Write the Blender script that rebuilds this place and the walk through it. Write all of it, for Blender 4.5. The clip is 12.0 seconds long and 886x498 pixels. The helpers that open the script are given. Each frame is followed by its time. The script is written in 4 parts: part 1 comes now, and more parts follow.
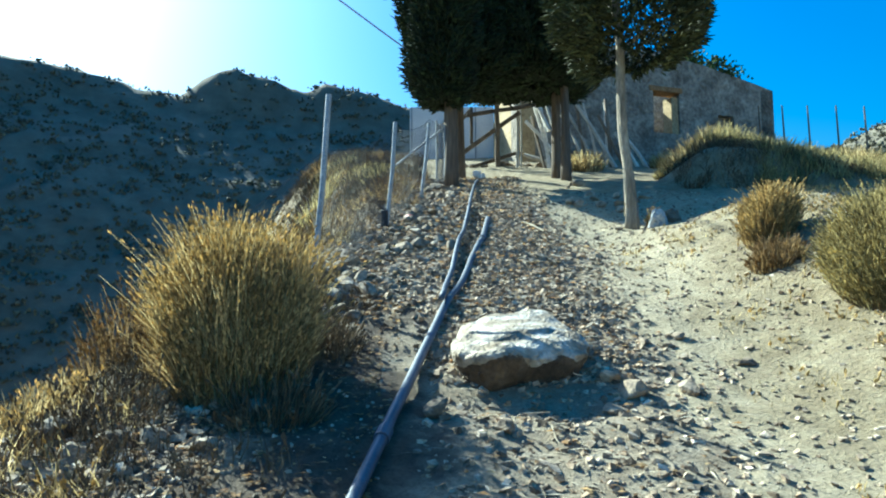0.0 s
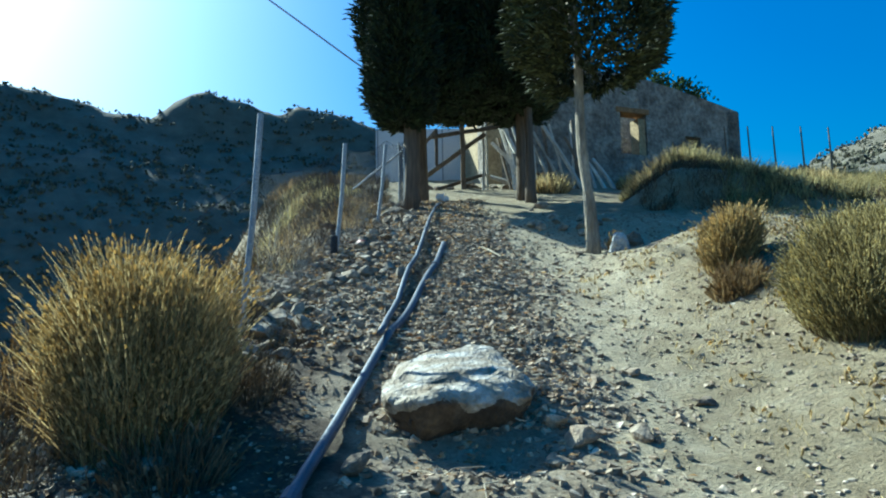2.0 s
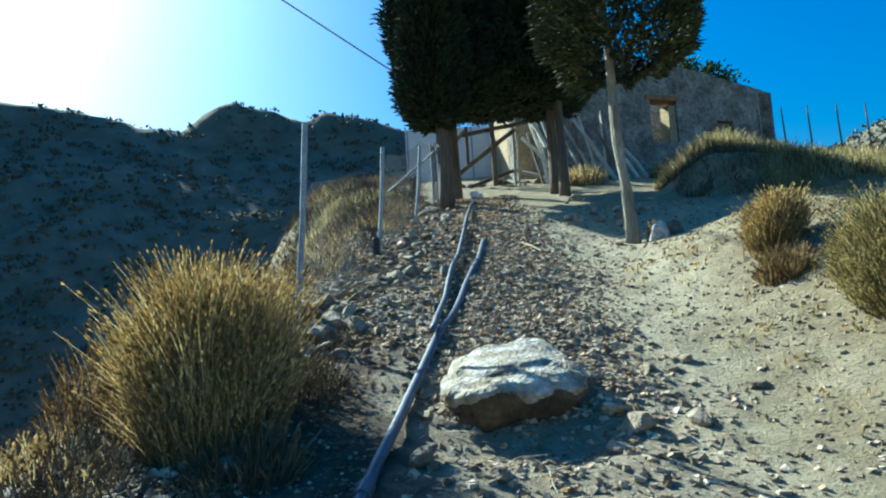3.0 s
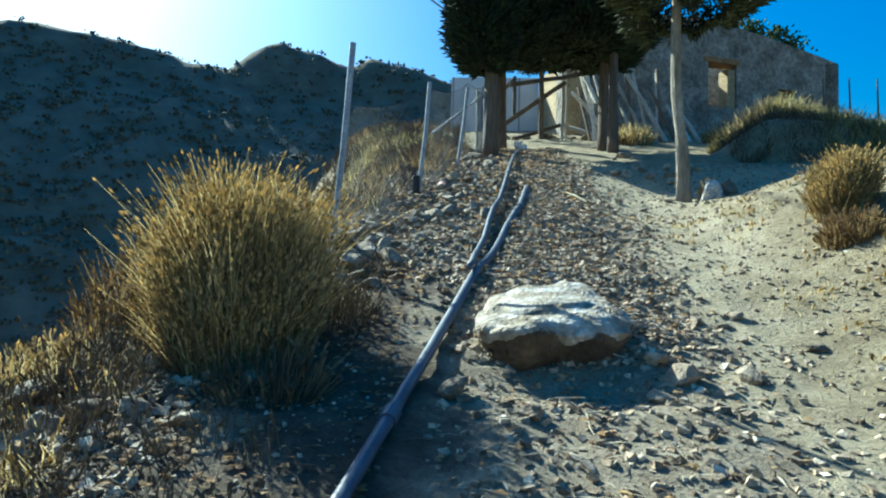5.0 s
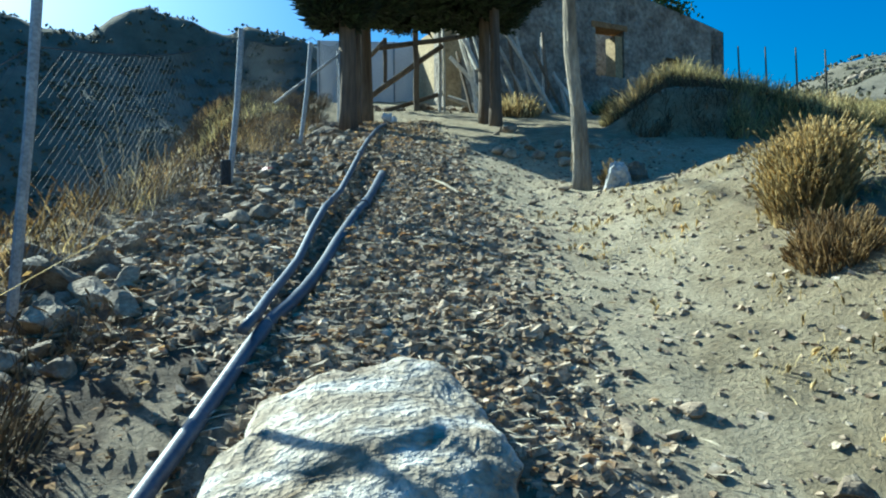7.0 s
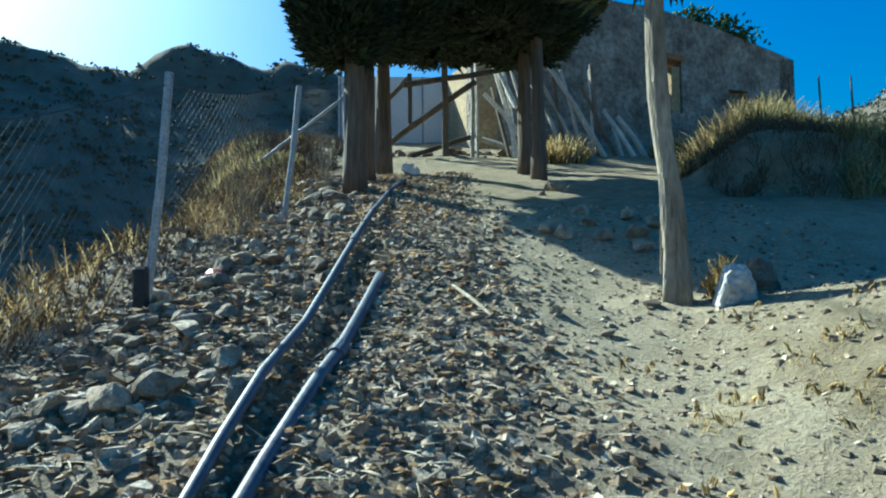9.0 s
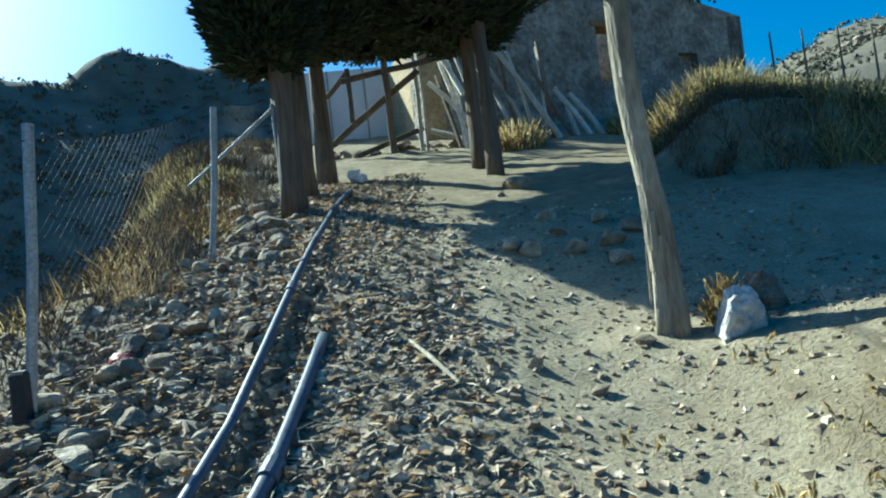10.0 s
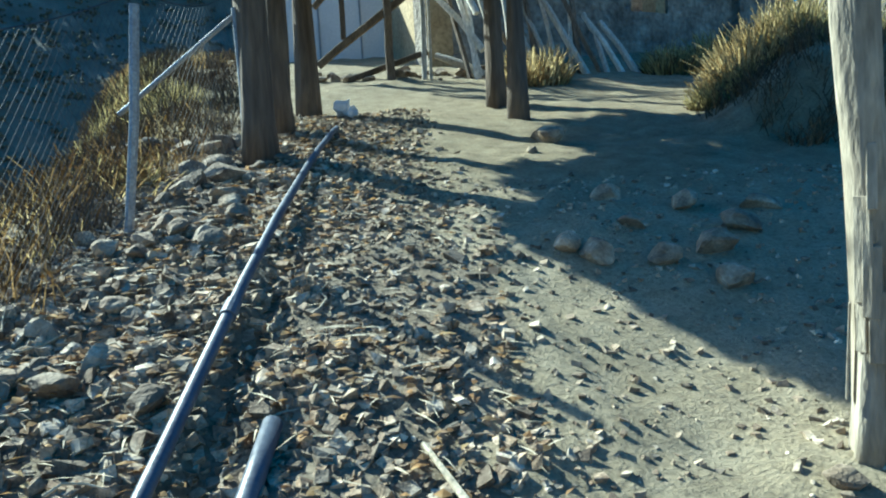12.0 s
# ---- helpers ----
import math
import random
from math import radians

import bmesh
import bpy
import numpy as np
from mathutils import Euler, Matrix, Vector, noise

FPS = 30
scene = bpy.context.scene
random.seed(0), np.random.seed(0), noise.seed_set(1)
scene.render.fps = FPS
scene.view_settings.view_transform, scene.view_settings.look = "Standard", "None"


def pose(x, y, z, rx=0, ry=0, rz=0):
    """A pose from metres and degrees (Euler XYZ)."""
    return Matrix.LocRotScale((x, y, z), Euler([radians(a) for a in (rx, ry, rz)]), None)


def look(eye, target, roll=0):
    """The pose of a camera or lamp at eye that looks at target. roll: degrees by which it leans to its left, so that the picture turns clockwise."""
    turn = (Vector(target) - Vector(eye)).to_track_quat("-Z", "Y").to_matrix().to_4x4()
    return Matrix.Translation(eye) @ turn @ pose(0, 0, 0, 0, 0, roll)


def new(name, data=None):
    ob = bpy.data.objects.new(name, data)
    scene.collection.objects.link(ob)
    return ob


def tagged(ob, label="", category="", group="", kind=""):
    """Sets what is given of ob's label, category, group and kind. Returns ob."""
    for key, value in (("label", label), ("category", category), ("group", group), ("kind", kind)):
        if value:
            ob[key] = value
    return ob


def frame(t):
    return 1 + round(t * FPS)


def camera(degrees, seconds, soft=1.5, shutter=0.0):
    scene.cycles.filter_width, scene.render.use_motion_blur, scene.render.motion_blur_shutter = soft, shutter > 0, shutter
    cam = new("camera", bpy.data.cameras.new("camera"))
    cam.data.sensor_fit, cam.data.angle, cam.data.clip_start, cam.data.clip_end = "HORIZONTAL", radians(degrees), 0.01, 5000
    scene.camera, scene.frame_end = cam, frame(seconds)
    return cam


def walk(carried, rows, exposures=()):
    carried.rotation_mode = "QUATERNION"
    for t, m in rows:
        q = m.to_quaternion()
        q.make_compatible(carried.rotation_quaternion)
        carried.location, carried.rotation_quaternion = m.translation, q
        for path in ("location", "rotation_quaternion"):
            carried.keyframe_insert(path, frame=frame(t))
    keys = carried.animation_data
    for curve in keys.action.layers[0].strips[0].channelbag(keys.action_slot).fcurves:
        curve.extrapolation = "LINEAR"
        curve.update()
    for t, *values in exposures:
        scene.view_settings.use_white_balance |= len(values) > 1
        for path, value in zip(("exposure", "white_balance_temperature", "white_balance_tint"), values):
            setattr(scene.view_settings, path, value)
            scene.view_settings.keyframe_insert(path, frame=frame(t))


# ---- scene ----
# ---------------------------------------------------------------- camera
cam = camera(65.44, 12.0, soft=2.0)
PATH = [
    (0.0, (-0.096, 0.152, 1.474), (-0.079, 2.145, 1.642), -0.30),
    (0.5, (0.314, 0.590, 1.532), (0.501, 2.567, 1.774), -3.55),
    (1.0, (0.304, 0.812, 1.602), (0.520, 2.788, 1.820), -3.51),
    (1.5, (0.156, 0.553, 1.602), (0.256, 2.532, 1.872), 2.45),
    (2.0, (0.216, 0.586, 1.576), (0.301, 2.571, 1.806), -1.02),
    (2.5, (0.098, 0.545, 1.541), (0.136, 2.531, 1.768), -2.23),
    (4.5, (0.052, 0.270, 1.700), (-0.054, 2.256, 1.913), -6.49),
    (5.0, (0.015, 0.713, 1.408), (-0.090, 2.707, 1.512), 1.32),
    (5.5, (0.150, 1.372, 1.353), (0.245, 3.368, 1.283), 4.81),
    (6.0, (0.381, 1.983, 1.491), (0.477, 3.980, 1.513), -1.46),
    (6.5, (0.549, 2.561, 1.695), (0.727, 4.553, 1.684), -2.55),
    (7.0, (0.516, 2.935, 1.858), (0.722, 4.924, 1.888), -0.63),
    (9.0, (0.827, 5.105, 2.638), (0.926, 7.099, 2.753), -0.58),
    (9.5, (0.859, 5.477, 2.882), (0.930, 7.475, 2.886), -2.80),
    (10.0, (0.969, 5.826, 3.055), (1.171, 7.816, 3.107), -6.66),
    (10.5, (0.892, 6.430, 3.134), (1.123, 8.413, 3.259), 0.30),
    (11.0, (0.914, 6.792, 3.220), (1.084, 8.782, 3.325), -1.06),
    (11.5, (0.952, 7.255, 3.333), (1.135, 9.246, 3.287), -3.97),
    (12.0, (0.967, 7.597, 3.472), (1.196, 9.577, 3.307), -3.16),
]
walk(cam, [(t, look(eye, target, roll)) for t, eye, target, roll in PATH], exposures=[(t, e, kelvin, -14) for t, e, kelvin in (
    (0.0, 1.68, 5520), (0.5, 1.62, 5480), (1.0, 0.98, 5150), (2.5, 1.26, 5350), (4.5, 1.3, 5500), (5.0, 1.33, 5480), (6.0, 1.32, 5480), (7.0, 1.2, 5450), (9.5, 1.14, 5380), (10.5, 1.24, 5420), (11.0, 1.38, 5420), (11.5, 1.42, 5430), (12.0, 1.4, 5400))])

# ---------------------------------------------------------------- world and sun
SUN_AZ, SUN_EL = radians(-46), radians(36)
world = bpy.data.worlds.new("world")
scene.world = world
world.use_nodes = True
wn = world.node_tree
sky = wn.nodes.new("ShaderNodeTexSky")
sky.sky_type, sky.sun_disc = "NISHITA", False
sky.sun_elevation, sky.sun_rotation = SUN_EL, SUN_AZ
sky.air_density, sky.dust_density, sky.ozone_density = 1.2, 3.2, 8.0
deep = wn.nodes.new("ShaderNodeHueSaturation")
deep.inputs["Saturation"].default_value = 1.45
wn.links.new(sky.outputs[0], deep.inputs["Color"])
wn.links.new(deep.outputs[0], wn.nodes["Background"].inputs[0])
wn.nodes["Background"].inputs[1].default_value = 0.07
sun_way = Vector((math.sin(SUN_AZ) * math.cos(SUN_EL), math.cos(SUN_AZ) * math.cos(SUN_EL), math.sin(SUN_EL)))
sun_data = bpy.data.lights.new("sun", "SUN")
sun_data.energy, sun_data.angle, sun_data.color = 5.0, radians(0.5), (1.0, 0.94, 0.84)
sun = new("sun", sun_data)
sun.matrix_world = look(sun_way * 50, (0, 0, 0))


# ---------------------------------------------------------------- materials
def surf(name, colors, scale=4.0, rough=0.9, bump=0.4, fine=40.0, metal=0.0, per=None, spread=0.35, stretch=(1, 1, 1), bump_dist=0.02, thin=0.0):
    """Noise-ramped colours at two scales with relief; per: 'island' or 'object' varies the value piece by piece."""
    m = bpy.data.materials.new(name)
    m.use_nodes = True
    nt = m.node_tree
    b = nt.nodes["Principled BSDF"]
    b.inputs["Roughness"].default_value, b.inputs["Metallic"].default_value = rough, metal
    tc = nt.nodes.new("ShaderNodeNewGeometry")
    mp = nt.nodes.new("ShaderNodeMapping")
    mp.inputs["Scale"].default_value = stretch
    nt.links.new(tc.outputs["Position"], mp.inputs["Vector"])
    n1 = nt.nodes.new("ShaderNodeTexNoise")
    n1.inputs["Scale"].default_value, n1.inputs["Detail"].default_value = scale, 6
    n2 = nt.nodes.new("ShaderNodeTexNoise")
    n2.inputs["Scale"].default_value, n2.inputs["Detail"].default_value = fine, 4
    for n in (n1, n2):
        nt.links.new(mp.outputs[0], n.inputs["Vector"])
    ramp = nt.nodes.new("ShaderNodeValToRGB")
    for i, c in enumerate(colors):
        at = 0.3 + 0.4 * i / max(1, len(colors) - 1)
        e = ramp.color_ramp.elements[i] if i < 2 else ramp.color_ramp.elements.new(at)
        e.position, e.color = at, (*c, 1)
    nt.links.new(n1.outputs[0], ramp.inputs[0])
    mul = nt.nodes.new("ShaderNodeMix")
    mul.data_type, mul.blend_type = "RGBA", "MULTIPLY"
    mul.inputs[0].default_value = 1.0
    mr = nt.nodes.new("ShaderNodeMapRange")
    mr.inputs[1].default_value, mr.inputs[2].default_value, mr.inputs[3].default_value, mr.inputs[4].default_value = 0.25, 0.75, 1 - spread, 1 + spread
    nt.links.new(n2.outputs[0], mr.inputs[0])
    nt.links.new(ramp.outputs[0], mul.inputs[6])
    nt.links.new(mr.outputs[0], mul.inputs[7])
    out = mul.outputs[2]
    if per:
        src = tc.outputs["Random Per Island"] if per == "island" else nt.nodes.new("ShaderNodeObjectInfo").outputs["Random"]
        m2 = nt.nodes.new("ShaderNodeMapRange")
        m2.inputs[3].default_value, m2.inputs[4].default_value = (0.4, 1.45) if per == "island" else (0.6, 1.4)
        nt.links.new(src, m2.inputs[0])
        mu = nt.nodes.new("ShaderNodeMix")
        mu.data_type, mu.blend_type = "RGBA", "MULTIPLY"
        mu.inputs[0].default_value = 1.0
        nt.links.new(out, mu.inputs[6])
        nt.links.new(m2.outputs[0], mu.inputs[7])
        out = mu.outputs[2]
    nt.links.new(out, b.inputs["Base Color"])
    if thin:
        tr = nt.nodes.new("ShaderNodeBsdfTranslucent")
        blend = nt.nodes.new("ShaderNodeMixShader")
        blend.inputs[0].default_value = thin
        nt.links.new(out, tr.inputs["Color"])
        nt.links.new(b.outputs[0], blend.inputs[1])
        nt.links.new(tr.outputs[0], blend.inputs[2])
        nt.links.new(blend.outputs[0], nt.nodes["Material Output"].inputs["Surface"])
    if bump:
        bp = nt.nodes.new("ShaderNodeBump")
        bp.inputs["Strength"].default_value, bp.inputs["Distance"].default_value = bump, bump_dist
        nt.links.new(n2.outputs[0], bp.inputs["Height"])
        nt.links.new(bp.outputs[0], b.inputs["Normal"])
    return m


M_STONE = surf("limestone", [(0.13, 0.092, 0.06), (0.26, 0.20, 0.135), (0.41, 0.345, 0.255)], 9, 0.9, 0.6, 60, per="object")
M_GRAVEL = surf("gravel_stone", [(0.18, 0.122, 0.075), (0.36, 0.28, 0.19), (0.58, 0.50, 0.385)], 11, 0.9, 0.4, 90, per="island")
M_GRAVEL_BROWN = surf("brown_gravel_stone", [(0.15, 0.095, 0.055), (0.31, 0.22, 0.135), (0.50, 0.39, 0.27)], 11, 0.9, 0.4, 90, per="island")
M_BOULDER = surf("boulder_stone", [(0.19, 0.145, 0.095), (0.40, 0.335, 0.25), (0.66, 0.63, 0.57)], 6.0, 0.9, 0.9, 32, bump_dist=0.04)
# Brown earth stain, darkened further to stand for shade on the low faces.
M_BOULDER_EARTH_SHADE = surf("earth_and_shade_stone", [(0.06, 0.042, 0.026), (0.10, 0.07, 0.042), (0.17, 0.125, 0.078)], 5.0, 0.95, 0.8, 30, bump_dist=0.03)
M_BARK = surf("cypress_bark", [(0.10, 0.075, 0.055), (0.17, 0.135, 0.10)], 6, 0.95, 0.9, 26, stretch=(1, 1, 0.12), bump_dist=0.03)
M_PALE = surf("pale_bark", [(0.15, 0.122, 0.088), (0.30, 0.255, 0.19), (0.42, 0.37, 0.285)], 7, 0.92, 0.9, 45, stretch=(1, 1, 0.22), bump_dist=0.015)
M_CYPRESS = surf("cypress_leaf", [(0.012, 0.024, 0.010), (0.035, 0.055, 0.020)], 2.5, 0.8, 0, 20, per="island", thin=0.2)
M_CYPRESS2 = surf("olive_cypress_leaf", [(0.045, 0.055, 0.018), (0.11, 0.12, 0.045)], 2.5, 0.8, 0, 20, per="island", thin=0.2)
M_DRY = surf("dry_grass", [(0.36, 0.26, 0.11), (0.54, 0.42, 0.195), (0.66, 0.54, 0.295)], 2.0, 0.85, 0, 30, per="island", thin=0.5)
M_OLIVE = surf("olive_grass", [(0.29, 0.23, 0.09), (0.43, 0.36, 0.16), (0.55, 0.47, 0.23)], 2.0, 0.85, 0, 30, per="island", thin=0.45)
M_RUST = surf("rust_weed", [(0.22, 0.14, 0.06), (0.36, 0.25, 0.11)], 3.0, 0.85, 0, 30, per="island", thin=0.45)
M_TWIG = surf("brown_twig", [(0.10, 0.068, 0.036), (0.20, 0.14, 0.07)], 3.0, 0.9, 0, 30, per="island")
M_LEAF = surf("dead_leaf", [(0.20, 0.10, 0.04), (0.36, 0.22, 0.09), (0.48, 0.36, 0.18)], 9.0, 0.85, 0, 30, per="island", thin=0.45)
M_GREEN = surf("green_leaf", [(0.06, 0.10, 0.02), (0.14, 0.20, 0.05)], 3.0, 0.7, 0, 30, per="island", thin=0.45)
M_SCRUB = surf("dark_scrub", [(0.09, 0.086, 0.052), (0.135, 0.125, 0.076)], 2.0, 0.9, 0, 20, per="island")
M_PIPE = surf("grey_pipe", [(0.055, 0.07, 0.10), (0.105, 0.125, 0.16)], 6, 0.45, 0.1, 60, spread=0.2)
M_STEEL = surf("galvanised_steel", [(0.24, 0.26, 0.29), (0.36, 0.38, 0.40)], 8, 0.5, 0.15, 60, metal=0.3)
M_WIRE = surf("fence_wire", [(0.04, 0.043, 0.05), (0.08, 0.085, 0.095)], 8, 0.8, 0, 60)
M_BLACK = surf("black_plastic", [(0.012, 0.012, 0.014), (0.03, 0.03, 0.03)], 8, 0.6, 0, 40)
M_TIMBER = surf("weathered_timber", [(0.10, 0.075, 0.05), (0.20, 0.155, 0.11)], 5, 0.9, 0.6, 40, stretch=(1, 1, 0.3), per="object")
M_TIMBER2 = surf("bleached_timber", [(0.48, 0.44, 0.37), (0.70, 0.66, 0.58)], 5, 0.9, 0.5, 40, stretch=(1, 1, 0.3), per="object")
M_WALL = surf("ruin_masonry", [(0.15, 0.125, 0.10), (0.27, 0.235, 0.19), (0.38, 0.34, 0.28)], 2.2, 0.95, 0.9, 9, spread=0.45, bump_dist=0.1)
M_PLASTER = surf("ochre_plaster", [(0.30, 0.215, 0.11), (0.44, 0.34, 0.195)], 1.6, 0.95, 0.5, 14, bump_dist=0.03)
M_WHITE = surf("white_sheet", [(0.66, 0.67, 0.69), (0.78, 0.78, 0.78)], 1.2, 0.7, 0.1, 20, spread=0.08)
M_RUSTY = surf("brown_lintel", [(0.22, 0.12, 0.05), (0.34, 0.20, 0.09)], 3, 0.9, 0.4, 20)
M_STRAW = surf("dry_stick", [(0.42, 0.34, 0.22), (0.58, 0.50, 0.36)], 8, 0.9, 0.3, 50)
M_WHITESTONE = surf("white_limestone", [(0.34, 0.33, 0.30), (0.58, 0.57, 0.54)], 9, 0.85, 0.6, 30, bump_dist=0.02)


def ground_material():
    m = bpy.data.materials.new("earth")
    m.use_nodes = True
    nt = m.node_tree
    b = nt.nodes["Principled BSDF"]
    b.inputs["Roughness"].default_value = 0.95
    geo = nt.nodes.new("ShaderNodeNewGeometry")

    def noise_node(scale, detail=8, rough=0.6):
        n = nt.nodes.new("ShaderNodeTexNoise")
        n.inputs["Scale"].default_value, n.inputs["Detail"].default_value, n.inputs["Roughness"].default_value = scale, detail, rough
        nt.links.new(geo.outputs["Position"], n.inputs["Vector"])
        return n.outputs[0]

    def ramp(src, *cols):
        r = nt.nodes.new("ShaderNodeValToRGB")
        for i, (at, c) in enumerate(cols):
            e = r.color_ramp.elements[i] if i < 2 else r.color_ramp.elements.new(at)
            e.position, e.color = at, (*c, 1)
        nt.links.new(src, r.inputs[0])
        return r.outputs[0]

    def mix(fac, a, c, kind="MIX"):
        x = nt.nodes.new("ShaderNodeMix")
        x.data_type, x.blend_type = "RGBA", kind
        if isinstance(fac, float):
            x.inputs[0].default_value = fac
        else:
            nt.links.new(fac, x.inputs[0])
        nt.links.new(a, x.inputs[6])
        nt.links.new(c, x.inputs[7])
        return x.outputs[2]

    def maths(op, a, c):
        x = nt.nodes.new("ShaderNodeMath")
        x.operation = op
        for i, v in enumerate((a, c)):
            if isinstance(v, (int, float)):
                x.inputs[i].default_value = v
            else:
                nt.links.new(v, x.inputs[i])
        return x.outputs[0]

    def band(src, lo, hi):
        r = nt.nodes.new("ShaderNodeMapRange")
        r.interpolation_type = "SMOOTHSTEP"
        r.inputs[1].default_value, r.inputs[2].default_value = lo, hi
        nt.links.new(src, r.inputs[0])
        return r.outputs[0]

    sep = nt.nodes.new("ShaderNodeSeparateXYZ")
    nt.links.new(geo.outputs["Position"], sep.inputs[0])
    big, mid, fine = noise_node(0.7), noise_node(5.0), noise_node(38.0, 10, 0.7)
    gravel = ramp(mid, (0.3, (0.25, 0.195, 0.13)), (0.5, (0.35, 0.285, 0.195)), (0.7, (0.45, 0.38, 0.275)))
    dirt = ramp(mid, (0.3, (0.22, 0.17, 0.095)), (0.5, (0.325, 0.26, 0.152)), (0.72, (0.42, 0.35, 0.22)))
    straw = ramp(mid, (0.3, (0.16, 0.12, 0.065)), (0.5, (0.26, 0.195, 0.105)), (0.7, (0.35, 0.28, 0.165)))
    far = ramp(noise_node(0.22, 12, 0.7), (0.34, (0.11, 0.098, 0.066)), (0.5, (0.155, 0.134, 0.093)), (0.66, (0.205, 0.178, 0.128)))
    wob = maths("ADD", sep.outputs[0], maths("MULTIPLY", maths("SUBTRACT", big, 0.5), 4.0))
    color = mix(band(wob, 1.2, 2.1), gravel, dirt)
    trodden = ramp(mid, (0.3, (0.39, 0.32, 0.20)), (0.5, (0.47, 0.39, 0.255)), (0.7, (0.53, 0.45, 0.305)))
    color = mix(maths("MULTIPLY", band(wob, 1.35, 1.75), maths("SUBTRACT", 1.0, band(wob, 2.1, 2.7))), color, trodden)
    color = mix(maths("MULTIPLY", band(wob, 1.2, 1.9), band(sep.outputs[1], 8.0, 9.6)), color, trodden)
    soil = ramp(mid, (0.3, (0.07, 0.05, 0.033)), (0.5, (0.115, 0.083, 0.054)), (0.7, (0.17, 0.13, 0.085)))
    soil_here = maths("MULTIPLY", maths("MULTIPLY", band(maths("MULTIPLY", wob, -1.0), 0.15, 0.6), maths("SUBTRACT", 1.0, band(maths("MULTIPLY", wob, -1.0), 1.4, 2.0))), maths("SUBTRACT", 1.0, band(sep.outputs[1], 6.0, 7.2)))
    color = mix(band(sep.outputs[1], 11.0, 13.0), color, dirt)
    color = mix(band(maths("MULTIPLY", wob, -1.0), 1.0, 1.9), color, straw)
    color = mix(soil_here, color, soil)
    color = mix(maths("MULTIPLY", band(wob, 5.6, 7.2), band(sep.outputs[1], 8.0, 10.0)), color, straw)
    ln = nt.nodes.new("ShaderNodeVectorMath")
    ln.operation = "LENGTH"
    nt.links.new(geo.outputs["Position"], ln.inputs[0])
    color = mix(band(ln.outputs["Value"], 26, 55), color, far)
    shade = ramp(fine, (0.32, (0.5, 0.5, 0.5)), (0.5, (1.0, 1.0, 1.0)), (0.7, (1.3, 1.28, 1.25)))
    color = mix(0.85, color, shade, "MULTIPLY")
    nt.links.new(color, b.inputs["Base Color"])
    bp = nt.nodes.new("ShaderNodeBump")
    bp.inputs["Strength"].default_value, bp.inputs["Distance"].default_value = 1.0, 0.05
    nt.links.new(fine, bp.inputs["Height"])
    nt.links.new(bp.outputs[0], b.inputs["Normal"])
    return m


M_EARTH = ground_material()


# ---------------------------------------------------------------- building helpers
def part(name, bm, material, parent=None, label="", smooth=False):
    me = bpy.data.meshes.new(name)
    bm.to_mesh(me)
    bm.free()
    me.materials.append(material)
    if smooth:
        me.shade_smooth()
    ob = new(name, me)
    if parent is not None:
        ob.parent = parent
    if label:
        tagged(ob, label)
    return ob


def raw(name, verts, faces, material, parent=None, smooth=False):
    me = bpy.data.meshes.new(name)
    me.from_pydata(verts, [], faces)
    me.materials.append(material)
    if smooth:
        me.shade_smooth()
    ob = new(name, me)
    if parent is not None:
        ob.parent = parent
    return ob


def tube(bm, points, radii, sides=10, wobble=0.0, seed=0.0, caps=True):
    """A round bar along points, with a radius at each."""
    pts = [Vector(p) for p in points]
    rings = []
    for i, p in enumerate(pts):
        d = (pts[min(i + 1, len(pts) - 1)] - pts[max(i - 1, 0)]).normalized()
        a = d.cross(Vector((0, 0, 1)) if abs(d.z) < 0.9 else Vector((0, 1, 0))).normalized()
        c = d.cross(a)
        ring = []
        for k in range(sides):
            th = 2 * math.pi * k / sides
            r = radii[i] if isinstance(radii, (list, tuple)) else radii
            if wobble:
                r *= 1 + wobble * noise.noise(Vector((math.cos(th) * 1.7, math.sin(th) * 1.7, i * 0.35 + seed)))
            ring.append(bm.verts.new(p + (a * math.cos(th) + c * math.sin(th)) * r))
        rings.append(ring)
    for r0, r1 in zip(rings, rings[1:]):
        for k in range(sides):
            bm.faces.new((r0[k], r0[(k + 1) % sides], r1[(k + 1) % sides], r1[k]))
    if caps:
        bm.faces.new(rings[0][::-1])
        bm.faces.new(rings[-1])
    bmesh.ops.recalc_face_normals(bm, faces=bm.faces[:])
    return bm


def box(bm, lo, hi, m=None, bevel=0.0):
    r = bmesh.ops.create_cube(bm, size=1)
    vs = r["verts"]
    s = [h - l for l, h in zip(lo, hi)]
    c = [(h + l) / 2 for l, h in zip(lo, hi)]
    bmesh.ops.transform(bm, matrix=(m or Matrix()) @ Matrix.LocRotScale(c, None, s), verts=vs)
    if bevel:
        bmesh.ops.bevel(bm, geom=list({e for v in vs for e in v.link_edges}), offset=bevel, segments=1, affect="EDGES")
    return bm


def beam(a, b, w, h=None):
    """A squared timber from a to b with softened, slightly uneven edges."""
    a, b = Vector(a), Vector(b)
    bm = bmesh.new()
    h = h or w
    L = (b - a).length
    box(bm, (-w / 2, -h / 2, 0), (w / 2, h / 2, L), None, 0.12 * min(w, h))
    bmesh.ops.subdivide_edges(bm, edges=[e for e in bm.edges if e.calc_length() > 0.5 * L], cuts=4)
    for v in bm.verts:
        n = noise.noise_vector(v.co * 1.3 + a)
        v.co.x += 0.25 * w * n.x
        v.co.y += 0.25 * h * n.y
    bmesh.ops.transform(bm, matrix=Matrix.Translation(a) @ (b - a).to_track_quat("Z", "Y").to_matrix().to_4x4(), verts=bm.verts)
    return bm


